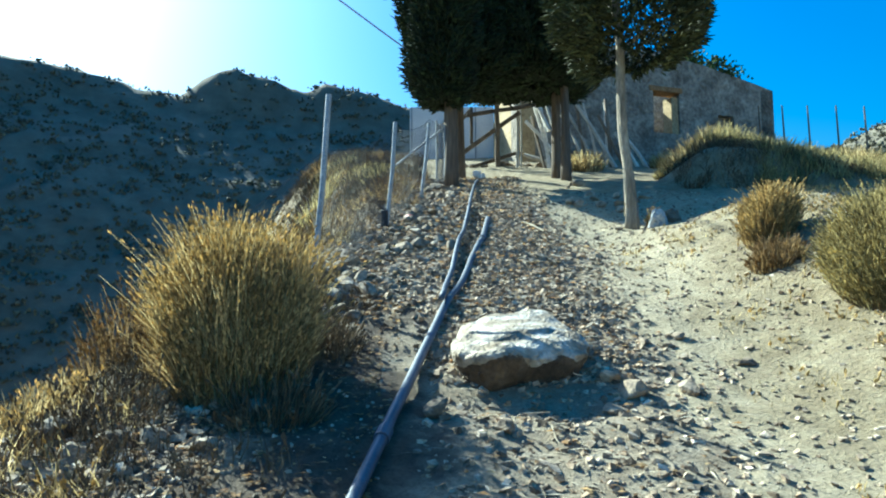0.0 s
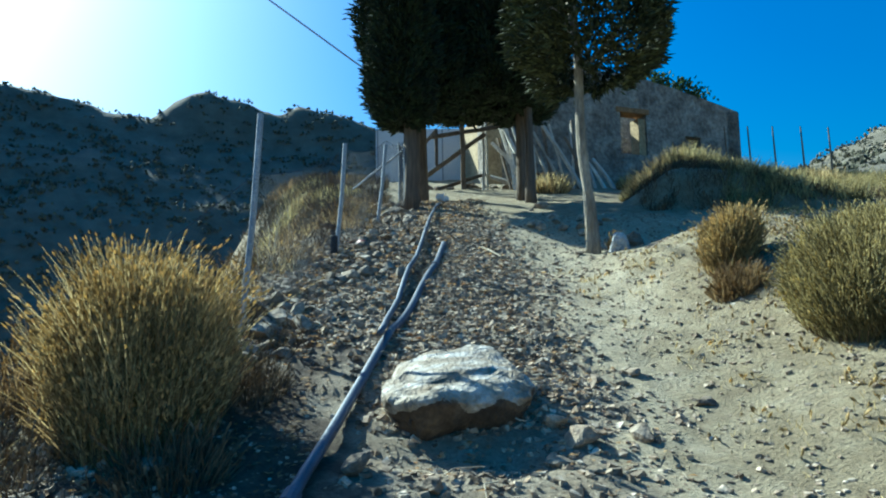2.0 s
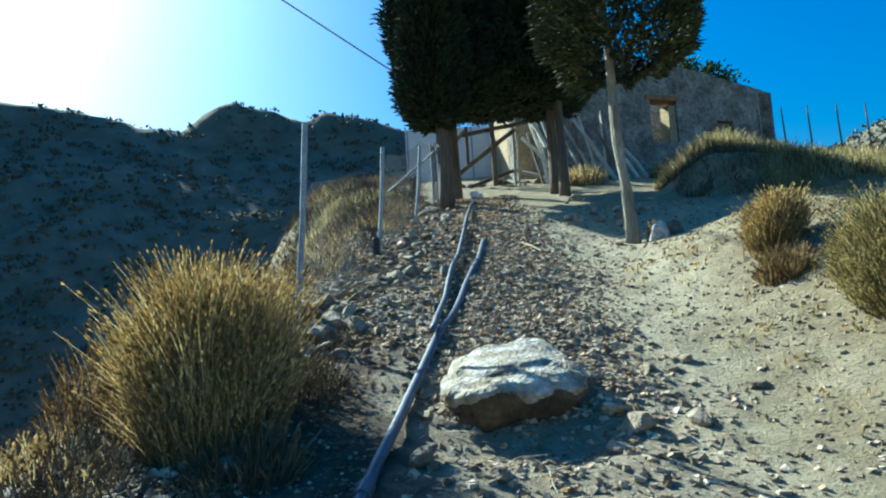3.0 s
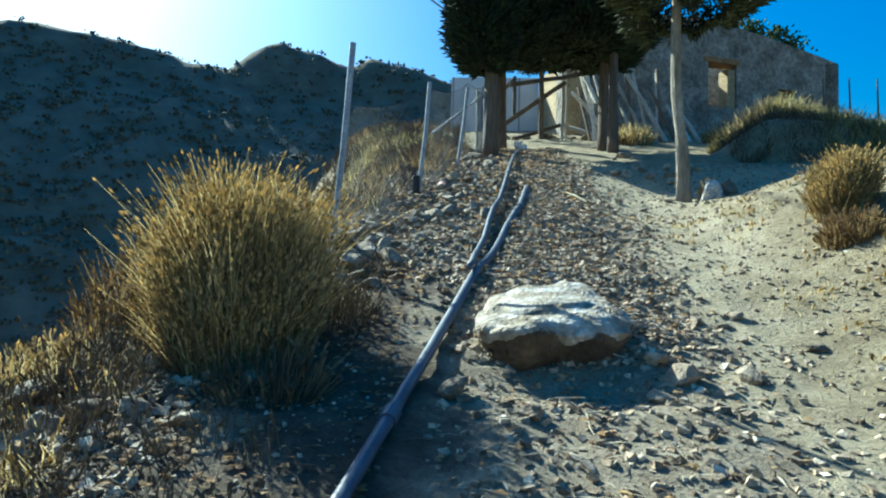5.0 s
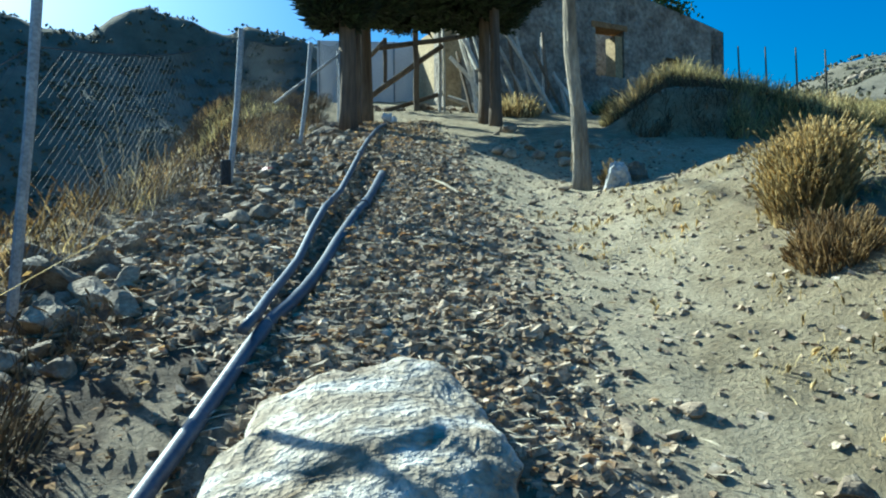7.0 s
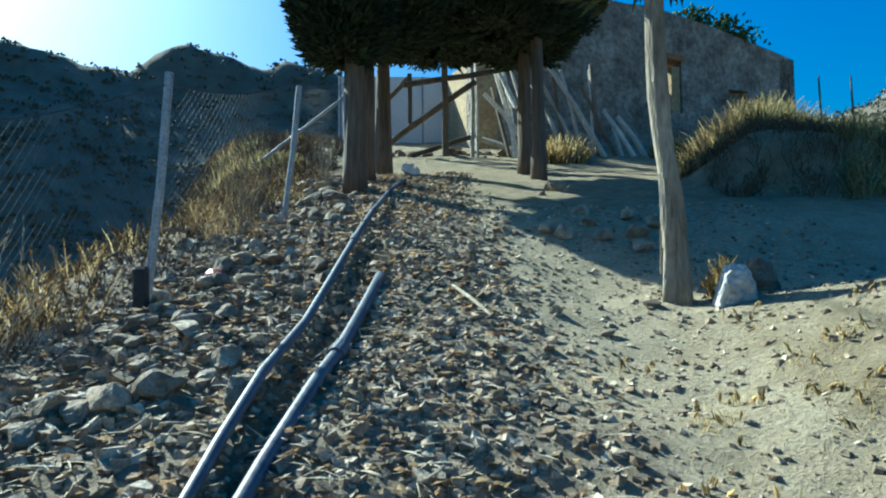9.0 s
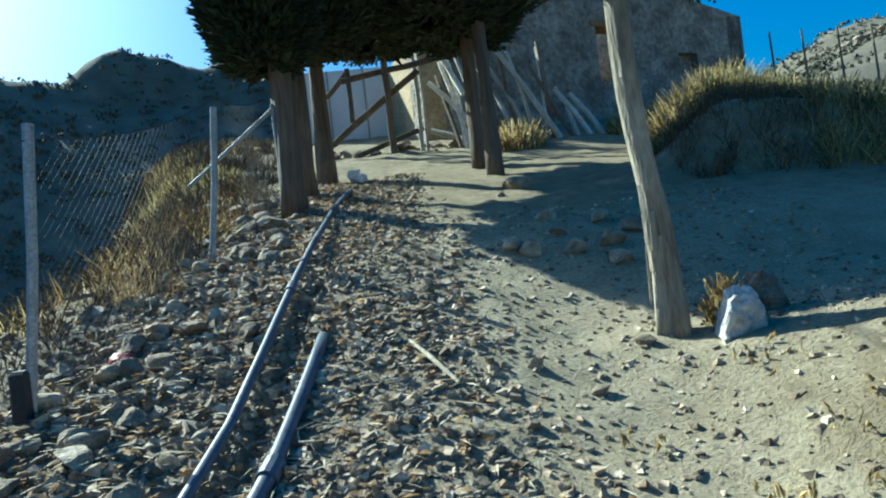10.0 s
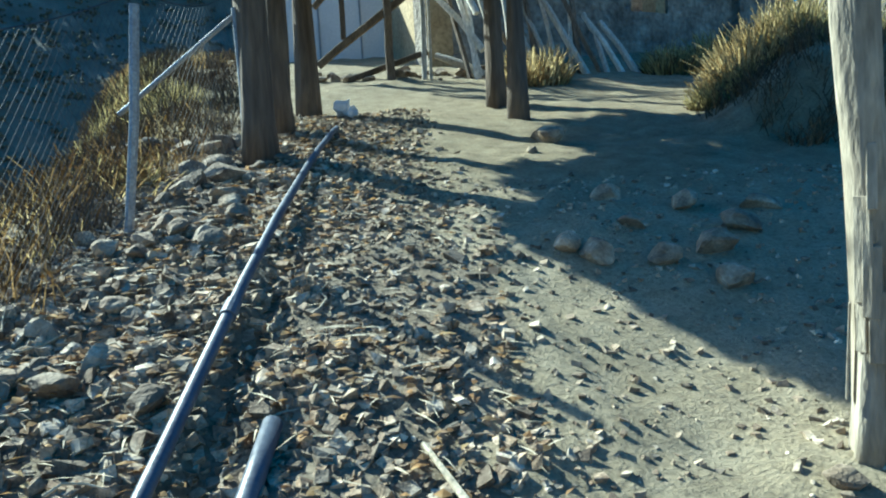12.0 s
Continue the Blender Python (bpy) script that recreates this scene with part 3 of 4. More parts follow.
def build_fence():
    fence = new("wire_fence")
    fence.location = (-1.0, 9.6, height(-1.0, 9.6))
    tagged(fence, "sagging chain-link fence on thin grey steel posts", "fence")
    inv = Matrix.Translation(-fence.location)
    tops, feet = [], []
    for x, y, h, lean in POSTS:
        z = height(x, y)
        foot, top = Vector((x, y, z - 0.1)), Vector((x + lean * h, y, z + h))
        feet.append(Vector((x, y, z)))
        tops.append(top)
        bm = bmesh.new()
        mid = foot.lerp(top, 0.55) + Vector((0.015, 0, 0))
        tube(bm, [foot, foot.lerp(mid, 0.5), mid, mid.lerp(top, 0.5), top], 0.028, 8, 0.1, x)
        p = part("post", bm, M_STEEL, fence)
        p.data.transform(inv)
    bm = tube(bmesh.new(), [Vector((-0.92, 13.5, height(-0.92, 13.5) + 0.45)), tops[4] - Vector((0, 0, 0.05))], 0.022, 8)
    part("brace", bm, M_STEEL, fence).data.transform(inv)
    for i in range(len(POSTS) - 1):
        a0, a1, b0, b1 = feet[i], tops[i], feet[i + 1], tops[i + 1]
        H = 1.25
        L = (b0 - a0).length
        at = lambda s, q: a0.lerp(b0, s) + (a1 - a0).lerp(b1 - b0, s).normalized() * q + Vector((0.05 * math.sin(s * 3.14) * math.sin(q * 2), 0, -0.10 * math.sin(s * 3.14)))
        verts, faces = [], []

        def wire(p, q, r):
            d = (q - p).normalized()
            u = d.cross(Vector((0.3, 0.5, 0.8))).normalized()
            w = d.cross(u)
            k = len(verts)
            for e in (p, q):
                for th in (0, 2.094, 4.189):
                    verts.append(e + (u * math.cos(th) + w * math.sin(th)) * r)
            for t in range(3):
                faces.append((k + t, k + (t + 1) % 3, k + 3 + (t + 1) % 3, k + 3 + t))

        pitch = 0.07
        n = int((L + H) / pitch)
        for j in range(-int(H / pitch), n):
            for sgn in (0, 1):
                prev = None
                for t in range(6):
                    q = H * t / 5
                    s = (j * pitch + (q if sgn else H - q)) / L
                    if 0 <= s <= 1:
                        cur = at(s, q + 0.12)
                        if prev is not None:
                            wire(prev, cur, 0.0012)
                        prev = cur
                    else:
                        prev = None
        tagged(raw("chain_link", verts, faces, M_WIRE, fence), kind="stuff").data.transform(inv)
        for q in (0.12, 1.38):
            line = [at(t / 8, q) for t in range(9)]
            part("line_wire", tube(bmesh.new(), line, 0.0035, 4), M_WIRE, fence).data.transform(inv)
    x, y = -0.8, 9.4
    bm = bmesh.new()
    z = height(x, y)
    box(bm, (x - 0.045, y - 0.045, z - 0.03), (x + 0.045, y + 0.045, z + 0.24), None, 0.015)
    part("post_sleeve", bm, M_BLACK, fence, "black plastic sleeve").data.transform(inv)
    return fence


build_fence()


# ---------------------------------------------------------------- pipes
def pipe(name, pts, r, label, joints=(), lift=0.0):
    dense = []
    for (xa, ya), (xb, yb) in zip(pts, pts[1:]):
        n = max(2, int(math.dist((xa, ya), (xb, yb)) / 0.25))
        dense += [(xa + (xb - xa) * i / n, ya + (yb - ya) * i / n) for i in range(n)]
    dense.append(pts[-1])
    zs = [height(x, y) + r * 0.9 for x, y in dense]
    for _ in range(6):
        zs = [max(z, (zs[max(0, i - 1)] + z + zs[min(len(zs) - 1, i + 1)]) / 3) for i, z in enumerate(zs)]
    ys = [y for _, y in dense]
    zs = [z + lift * math.sin(math.pi * (y - ys[0]) / (ys[-1] - ys[0])) ** 0.7 for z, y in zip(zs, ys)]
    p3 = [Vector((x, y, z)) for (x, y), z in zip(dense, zs)]
    thing = new(name)
    thing.location = p3[0]
    tagged(thing, label, "pipe", "water pipes along the track")
    part("hose", tube(bmesh.new(), [p - p3[0] for p in p3], r, 12), M_PIPE, thing, smooth=True)
    for jy in joints:
        i = min(range(1, len(p3)), key=lambda k: abs(p3[k].y - jy))
        d = (p3[i] - p3[i - 1]).normalized() * 0.06
        part("coupling", tube(bmesh.new(), [p3[i] - d - p3[0], p3[i] + d - p3[0]], r * 1.35, 12), M_PIPE, thing)


pipe("water_pipe", [(-0.06, 6.1), (-0.02, 6.6), (0.06, 7.3), (0.16, 8.3), (0.25, 9.0), (0.33, 9.75), (0.45, 11.05), (0.56, 12.4), (0.66, 13.5), (0.78, 14.7)], 0.026, "long grey water pipe lying along the track", (10.6,), 0.075)
pipe("water_pipe", [(-0.66, 2.2), (-0.48, 3.5), (-0.36, 4.35), (-0.21, 5.3), (0.02, 6.4), (0.13, 6.9), (0.28, 7.75), (0.47, 8.65), (0.63, 9.9)], 0.035, "grey-blue water pipe with couplings on the stones", (4.1, 8.7))

# ---------------------------------------------------------------- boulder and loose stones
def boulder_bm():
    """A thick flat-topped slab with a broken ledge and an undercut front."""
    bm = bmesh.new()
    bmesh.ops.create_icosphere(bm, subdivisions=6, radius=1)
    for v in bm.verts:
        d = v.co.normalized()
        th, s = math.atan2(d.y, d.x), math.asin(max(-1, min(1, d.z)))
        plan = (abs(math.cos(th)) ** 2.6 + abs(math.sin(th)) ** 2.6) ** (-1 / 2.6)
        plan *= 1 + 0.22 * noise.noise(Vector((math.cos(th) * 1.3, math.sin(th) * 1.3, 4.0))) + 0.06 * noise.noise(Vector((math.cos(th) * 4, math.sin(th) * 4, 9.0)))
        q, z = math.cos(s) ** 0.2 * plan, math.copysign(abs(math.sin(s)) ** 0.32, s) * 0.215
        x, y = 0.49 * q * math.cos(th), 0.57 * q * math.sin(th)
        ledge = y + 0.27 - 0.30 * x + 0.10 * noise.noise(Vector((x * 4, y * 4, 1.0)))
        if z > 0:
            z -= 0.028 * (1 - float(sm(-0.02, 0.02, ledge)))
        z -= 0.42 * max(0.0, -x - 0.12) * (1.0 if z > 0 else 0.3) + 0.10 * max(0.0, x - 0.2) * (1.0 if z > 0 else 0.0)
        low = max(0.0, 0.11 - z)
        y += 0.6 * low * float(sm(0.25, -0.3, y))
        x *= 1 - 0.7 * low
        p = Vector((x, y, z + 0.19 * y - 0.05 * x))
        p += 0.05 * noise.noise_vector(p * 2.6) + 0.022 * noise.noise_vector(p * 8) + 0.010 * noise.noise_vector(p * 21)
        v.co = p
    return bm


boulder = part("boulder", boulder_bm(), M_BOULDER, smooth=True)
boulder.data.materials.append(M_BOULDER_EARTH_SHADE)
# Steep low faces take the earth colour with the shade painted in.
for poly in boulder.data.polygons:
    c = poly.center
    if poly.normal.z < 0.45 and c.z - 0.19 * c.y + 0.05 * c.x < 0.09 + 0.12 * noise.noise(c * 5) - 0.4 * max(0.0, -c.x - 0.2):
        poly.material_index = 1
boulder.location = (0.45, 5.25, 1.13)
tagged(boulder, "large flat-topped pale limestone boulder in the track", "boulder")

ROCKS = [rock_bm(s, (1.2, 0.95, 0.75), 11, 3, 0.14, 0.38, 0.72) for s in range(40, 52)]
ROCK_MESH = []
for bm in ROCKS:
    me = bpy.data.meshes.new("rubble_stone")
    bm.to_mesh(me)
    bm.free()
    me.materials.append(M_STONE)
    ROCK_MESH.append(me)


def stone(x, y, size, rnd, material=None, label="angular grey limestone lying on the ground", group="loose stones", name="stone", squash=1.0, sink=0.25):
    me = rnd.choice(ROCK_MESH)
    if material:
        me = me.copy()
        me.materials[0] = material
    ob = new(name, me)
    ob.matrix_basis = Matrix.LocRotScale((x, y, height(x, y) + size * (0.62 - sink) * squash * 0.7), Euler((rnd.uniform(-0.3, 0.3), rnd.uniform(-0.3, 0.3), rnd.uniform(0, 6.28))), (size, size, size * squash))
    return tagged(ob, label, "stone", group)


rnd = random.Random(77)
for i in range(210):
    y = rnd.uniform(5.8, 14.0)
    line = np.interp(y, [5.5, 7.2, 9.4, 11.75, 13.5], [-1.1, -1.15, -0.6, -0.25, 0.0])
    stone(line + rnd.gauss(0.12, 0.25), y, rnd.choice((0.04, 0.05, 0.06, 0.075, 0.1)), rnd, label="rough tan stone in the rubble along the fence", group="rubble along the fence")
for x, y, s in ((-1.04, 6.5, 0.2), (-1.25, 6.9, 0.2), (-0.95, 6.75, 0.16), (-1.4, 7.15, 0.17), (-0.75, 6.6, 0.12), (-1.1, 7.25, 0.15), (0.08, 8.24, 0.13), (-0.27, 8.28, 0.12), (-0.5, 8.2, 0.12), (-0.35, 8.9, 0.1), (-0.02, 12.9, 0.18), (-0.2, 12.7, 0.17), (-0.3, 13.1, 0.16), (0.1, 12.4, 0.13), (-0.1, 13.3, 0.16)):
    stone(x, y, s, rnd, label="large weathered stone in the rubble along the fence", group="rubble along the fence")
for x, y, s in ((-1.86, 4.05, 0.12), (-1.72, 4.12, 0.11), (-1.78, 4.75, 0.11), (-2.05, 3.98, 0.09), (-1.35, 4.0, 0.08), (-2.25, 4.2, 0.12), (-1.2, 4.45, 0.12), (-2.0, 3.8, 0.08)):
    stone(x, y, s, rnd, label="rounded grey stone below the dry bush", group="stones below the bush")
for x, y, s in ((2.5, 11.0, 0.1), (2.85, 11.1, 0.14), (2.16, 11.05, 0.12), (2.05, 11.2, 0.1), (2.8, 10.8, 0.12), (3.1, 11.3, 0.12), (2.95, 11.7, 0.12), (2.5, 11.4, 0.08), (3.4, 11.6, 0.13), (2.55, 11.9, 0.1), (2.7, 13.95, 0.2), (2.45, 13.4, 0.07)):
    stone(x, y, s, rnd, label="dusty stone on the shaded terrace", group="terrace stones")
for x, y, s in ((1.2, 4.75, 0.13), (1.05, 4.95, 0.1), (1.0, 4.5, 0.08), (1.55, 4.75, 0.1), (1.5, 5.5, 0.07), (0.3, 4.2, 0.09), (-0.12, 4.5, 0.12), (1.8, 5.6, 0.06), (2.1, 5.1, 0.07), (0.9, 6.6, 0.06), (0.55, 6.35, 0.07), (1.6, 8.9, 0.06), (1.75, 9.4, 0.06), (2.0, 9.15, 0.05), (1.35, 6.3, 0.06), (2.4, 9.5, 0.06)):
    stone(x, y, s, rnd, label="small pale stone lying in the gravel", group="loose stones")
for x, y, size, turn, material, seed, label in (
    (2.87, 9.36, (0.15, 0.13, 0.185), 0.5, M_WHITESTONE, 203, "pointed white limestone block beside the pale trunk"),
    (3.14, 9.66, (0.17, 0.15, 0.18), 1.9, M_STONE, 211, "blue-grey stone block beside the pale trunk"),
):
    bm = rock_bm(seed, (1, 1, 1), 7, 4, 0.3, 0.62, 0.88)
    for v in bm.verts:
        z = max(v.co.z, -0.35)
        pinch = 1.05 - 0.14 * max(0.0, z + 0.2)
        v.co = Vector((v.co.x * size[0] * pinch + 0.05 * z * size[0], v.co.y * size[1] * pinch, (z + 0.3) * size[2]))
    ob = part("stone", bm, material)
    ob.location, ob.rotation_euler = (x, y, height(x, y) - 0.01), (0.08, -0.1, turn)
    tagged(ob, label, "stone", "trunk stones")

# gravel: broken chips, too many to count
CHIP = np.array([(x, y, z) for z in (-1, 1) for y in (-1, 1) for x in (-1, 1)], float)
CHIPF = [(0, 2, 3, 1), (4, 5, 7, 6), (0, 1, 5, 4), (2, 6, 7, 3), (0, 4, 6, 2), (1, 3, 7, 5)]


def gravel(name, count, pick, sizes, seed, label, material=M_GRAVEL):
    r = np.random.RandomState(seed)
    rr = random.Random(seed)
    verts, faces = [], []
    while len(verts) < 8 * count:
        x, y = pick(rr)
        s = sizes[0] + (sizes[1] - sizes[0]) * rr.random() ** 2.2
        q = Euler((rr.uniform(-0.5, 0.5), rr.uniform(-0.5, 0.5), rr.uniform(0, 6.28))).to_matrix()
        p = (CHIP * r.uniform(0.5, 1.0, (8, 1)) + r.uniform(-0.35, 0.35, (8, 3))) * np.array((1.0, 0.78, 0.62)) * s
        p = p @ np.array(q).T + np.array((x, y, height(x, y) + 0.02 * s))
        k = len(verts)
        verts += p.tolist()
        faces += [tuple(i + k for i in f) for f in CHIPF]
    return tagged(raw(name, verts, faces, material), label, "gravel", kind="stuff")


def on_track(rr):
    y = 1.5 + 14.5 * rr.random() ** 1.25
    if y < 4.9 and rr.random() < 0.6:
        y = rr.uniform(5.2, 10.5)
    x = rr.gauss(0.62, 0.62) + 0.02 * (y - 6)
    limit = 1.62 + 0.12 * math.sin(y * 1.7) + abs(rr.gauss(0, 0.16))
    edge = float(np.interp(y, [2, 4.2, 5.2, 6.4, 6.41], [-0.1, -0.1, -0.2, -0.4, -1.5]))
    return (x if edge + rr.gauss(0, 0.12) < x < limit else rr.uniform(0.0, 1.5)), y


def on_fence_side(rr):
    y = rr.uniform(6.1, 14.5)
    return float(np.interp(y, [3.5, 7.3, 9.66, 12.28, 14.1], [-1.4, -1.0, -0.5, -0.15, 0.1])) + rr.gauss(0.1, 0.45), y


def on_bank(rr):
    return rr.uniform(1.4, 4.6), rr.uniform(2.0, 12.5)


gravel("gravel", 13000, on_track, (0.005, 0.040), 1, "loose angular grey gravel on the track")
gravel("gravel", 9000, on_track, (0.005, 0.032), 6, "loose angular brown gravel on the track", M_GRAVEL_BROWN)
gravel("gravel", 4500, on_fence_side, (0.007, 0.056), 2, "broken grey stone chips along the fence line")
gravel("gravel", 4500, on_fence_side, (0.007, 0.045), 7, "broken brown stone chips along the fence line", M_GRAVEL_BROWN)
gravel("gravel", 900, lambda r: (-0.4 - 1.3 * r.random() ** 1.2, r.uniform(3.0, 6.5)), (0.004, 0.022), 4, "scattered chips on the dark soil by the bush")
gravel("gravel", 2200, lambda r: (r.uniform(-3.0, -1.35), r.uniform(2.9, 4.7)), (0.007, 0.045), 5, "pale broken stone below the dry bush")
gravel("gravel", 8000, on_bank, (0.004, 0.026), 3, "sparse pebbles on the dusty bank")


# ---------------------------------------------------------------- dry bushes and grasses
def blades(rnd, spots, width, heads=0.0, segs=3):
    """Bent stalks from (foot, way, length); heads adds a seed ear at the tip."""
    verts, faces = [], []
    for p, way, L in spots:
        side = way.cross(Vector((rnd.gauss(0, 1), rnd.gauss(0, 1), 0.1))).normalized()
        bend = Vector((rnd.gauss(0, 0.16), rnd.gauss(0, 0.16), -0.10)) * L
        k = len(verts)
        for i in range(segs + 1):
            u = i / segs
            c = p + way * L * u + bend * u * u
            w = width * (1 - 0.75 * u)
            verts += [c - side * w, c + side * w]
        for i in range(segs):
            faces.append((k + 2 * i, k + 2 * i + 1, k + 2 * i + 3, k + 2 * i + 2))
        if rnd.random() < heads:
            up = (way + bend / L * 2).normalized()
            a = up.cross(Vector((1, 0.3, 0))).normalized()
            c = up.cross(a)
            for u in (1.0, rnd.uniform(0.88, 0.96), rnd.uniform(0.74, 0.86), rnd.uniform(0.55, 0.74)):
                tip = p + way * L * u + bend * u * u
                k = len(verts)
                ew, eh = rnd.uniform(0.0045, 0.0085), rnd.uniform(0.022, 0.042)
                off = (a * rnd.gauss(0, 0.006) + c * rnd.gauss(0, 0.006)) if u < 1 else Vector()
                tip = tip + off
                verts += [tip - up * 0.012, tip + up * eh * 0.4 + a * ew, tip + up * eh * 0.4 - a * ew * 0.5 + c * ew, tip + up * eh * 0.4 - a * ew * 0.5 - c * ew, tip + up * eh]
                faces += [(k, k + 2, k + 1), (k, k + 3, k + 2), (k, k + 1, k + 3), (k + 4, k + 1, k + 2), (k + 4, k + 2, k + 3), (k + 4, k + 3, k + 1)]
    return verts, faces


def bush(x, y, rx, ry, h, count, seed, material, label, name="dry_bush", width=0.005, heads=0.8, spread=0.75):
    rnd = random.Random(seed)
    z = height(x, y)
    thing = new(name)
    thing.location = (x, y, z)
    tagged(thing, label, "bush", "dry bushes")
    spots = []
    for _ in range(count):
        th, q = rnd.uniform(0, 6.283), rnd.random() ** 0.5
        fx, fy = math.cos(th) * q, math.sin(th) * q
        foot = Vector((fx * rx * 0.92, fy * ry * 0.92, 0))
        foot.z = height(x + foot.x, y + foot.y) - z - 0.02
        lump = 1 + 0.22 * noise.noise(Vector((fx * 2.2 + seed, fy * 2.2, 0)))
        way = Vector((fx * rx * spread * 0.75 * (0.6 + 0.6 * q) + rnd.gauss(0, 0.065) * h, fy * ry * spread * 0.75 * (0.6 + 0.6 * q) + rnd.gauss(0, 0.065) * h, h)).normalized()
        L = h * lump * 1.02 * (1 - 0.82 * q ** 2.2) ** 0.55 * rnd.choice((rnd.uniform(0.35, 0.85), rnd.uniform(0.85, 1.03)))
        spots.append((foot, way, L))
    cutoff = int(len(spots) * 0.74)
    v, f = blades(rnd, spots[:cutoff], width, heads)
    raw("foliage", v, f, material, thing)
    v, f = blades(rnd, [(p, (w + Vector((rnd.gauss(0, 0.3), rnd.gauss(0, 0.3), 0))).normalized(), L * 0.65) for p, w, L in spots[cutoff:]], width * 1.3, 0.0)
    tagged(raw("undergrowth", v, f, M_RUST if material == M_DRY else M_TWIG, thing), "brown dead twigs inside the bush")
    return thing


bush(-1.48, 5.0, 0.52, 0.52, 1.20, 10500, 1, M_DRY, "large golden dry bush of seeded stalks by the fence", width=0.0034, spread=0.28)
bush(3.2, 6.92, 0.25, 0.22, 0.6, 3600, 2, M_DRY, "rounded straw-coloured dry bush on the bank", width=0.0034, spread=0.3)
bush(3.62, 5.45, 0.64, 0.6, 0.70, 10500, 3, M_OLIVE, "wide olive-yellow dry bush on the bank", width=0.0034, spread=0.5)
bush(3.0, 6.42, 0.24, 0.2, 0.26, 900, 4, M_RUST, "low rust-brown weed below the dry bush", "rust_weed", heads=0.2)
bush(3.15, 6.75, 0.16, 0.16, 0.8, 14, 5, M_DRY, "few tall bare dry stalks rising from the bank", "dry_stalks", 0.006, 0.6, 0.35)
bush(-0.95, 5.5, 0.3, 0.3, 0.34, 420, 12, M_TWIG, "low dark dead weeds beside the golden bush", "dead_weeds", spread=0.7, heads=0.1)
bush(-1.1, 4.45, 0.36, 0.3, 0.3, 700, 13, M_TWIG, "dark dead weeds in the shade below the golden bush", "dead_weeds", spread=0.7, heads=0.1)
bush(-1.95, 4.0, 0.4, 0.3, 0.75, 26, 14, M_TWIG, "few tall thin dead stalks among the stones", "dead_stalks", 0.003, 0.9, 0.35)
bush(2.93, 9.57, 0.13, 0.1, 0.27, 220, 6, M_DRY, "small straw tuft behind the white stone", "grass_tuft")
bush(-2.35, 5.4, 0.42, 0.4, 0.66, 420, 9, M_RUST, "thin rust-brown dead shrub behind the golden bush", "dead_shrub", 0.003, 0.9, 0.5)
bush(-2.8, 4.75, 0.36, 0.3, 0.34, 500, 10, M_DRY, "low yellow dry weeds at the path edge", "dry_weeds", 0.003, 0.5, 0.6)
bush(-1.45, 8.9, 0.32, 0.25, 0.85, 46, 8, M_STRAW, "bare dead thistle with pale seed heads by the fence", "dead_thistle", 0.006, 1.0, 0.9)


def grass(name, count, pick, hgt, material, seed, label, heads=0.2, width=0.004):
    rnd = random.Random(seed)
    spots = []
    clumps = [pick(rnd) for _ in range(max(8, count // 22))]
    for _ in range(count):
        cx, cy = rnd.choice(clumps)
        x, y = cx + rnd.gauss(0, 0.07), cy + rnd.gauss(0, 0.07)
        spots.append((Vector((x, y, height(x, y) - 0.01)), Vector((rnd.gauss(0, 0.35), rnd.gauss(0, 0.35), 1)).normalized(), hgt * rnd.uniform(0.4, 1.2)))
    v, f = blades(rnd, spots, width, heads, 2)
    return tagged(raw(name, v, f, material), label, "grass", kind="stuff")


def left_slope(r):
    y = r.uniform(3.0, 16)
    edge = float(np.interp(y, [3, 7.3, 9.66, 12.28, 14.1, 16], [-1.7, -1.4, -0.9, -0.5, -0.3, -0.4]))
    return edge - abs(r.gauss(0, 0.9)), y


def fence_weeds(r):
    y = r.uniform(4.5, 13.5)
    return float(np.interp(y, [4, 7.3, 9.66, 12.28, 14.1], [-2.3, -1.75, -1.15, -0.75, -0.4])) + r.gauss(-0.1, 0.25), y


grass("dry_grass", 2200, left_slope, 0.22, M_DRY, 1, "straw-coloured dry grass on the slope beyond the fence")
grass("dead_grass", 3600, left_slope, 0.26, M_TWIG, 11, "brown dead grass on the slope beyond the fence")
grass("dead_grass", 2200, lambda r: (r.uniform(-2.4, -0.75), r.uniform(3.2, 6.4)), 0.2, M_TWIG, 12, "brown dead grass on the dark soil by the bush")
grass("rust_weeds", 800, fence_weeds, 0.36, M_RUST, 2, "rust-brown dead weeds along the fence", 0.5)
grass("dry_grass", 6500, lambda r: (1.9 + 3.4 * r.random() ** 0.7, r.uniform(2.5, 9.0)), 0.06, M_DRY, 3, "short dry grass on the dusty bank")
def bank_top(r):
    y = r.uniform(12.8, 21)
    return 2.4 + 0.55 * (y - 6.4) + abs(r.gauss(0, 2.4)), y


grass("dry_grass", 17000, bank_top, 0.36, M_OLIVE, 4, "golden grass covering the terrace bank", 0.3, 0.010)
grass("dead_grass", 4500, lambda r: (r.uniform(4.6, 9.5), r.uniform(12.9, 14.9)), 0.22, M_TWIG, 14, "brown dead grass on the shaded face of the bank", 0.2, 0.006)
grass("dry_grass", 13000, lambda r: (r.uniform(-7, -0.5), r.uniform(11.5, 27)), 0.32, M_TWIG, 5, "dry grass on the slope behind the cypresses", 0.2, 0.01)

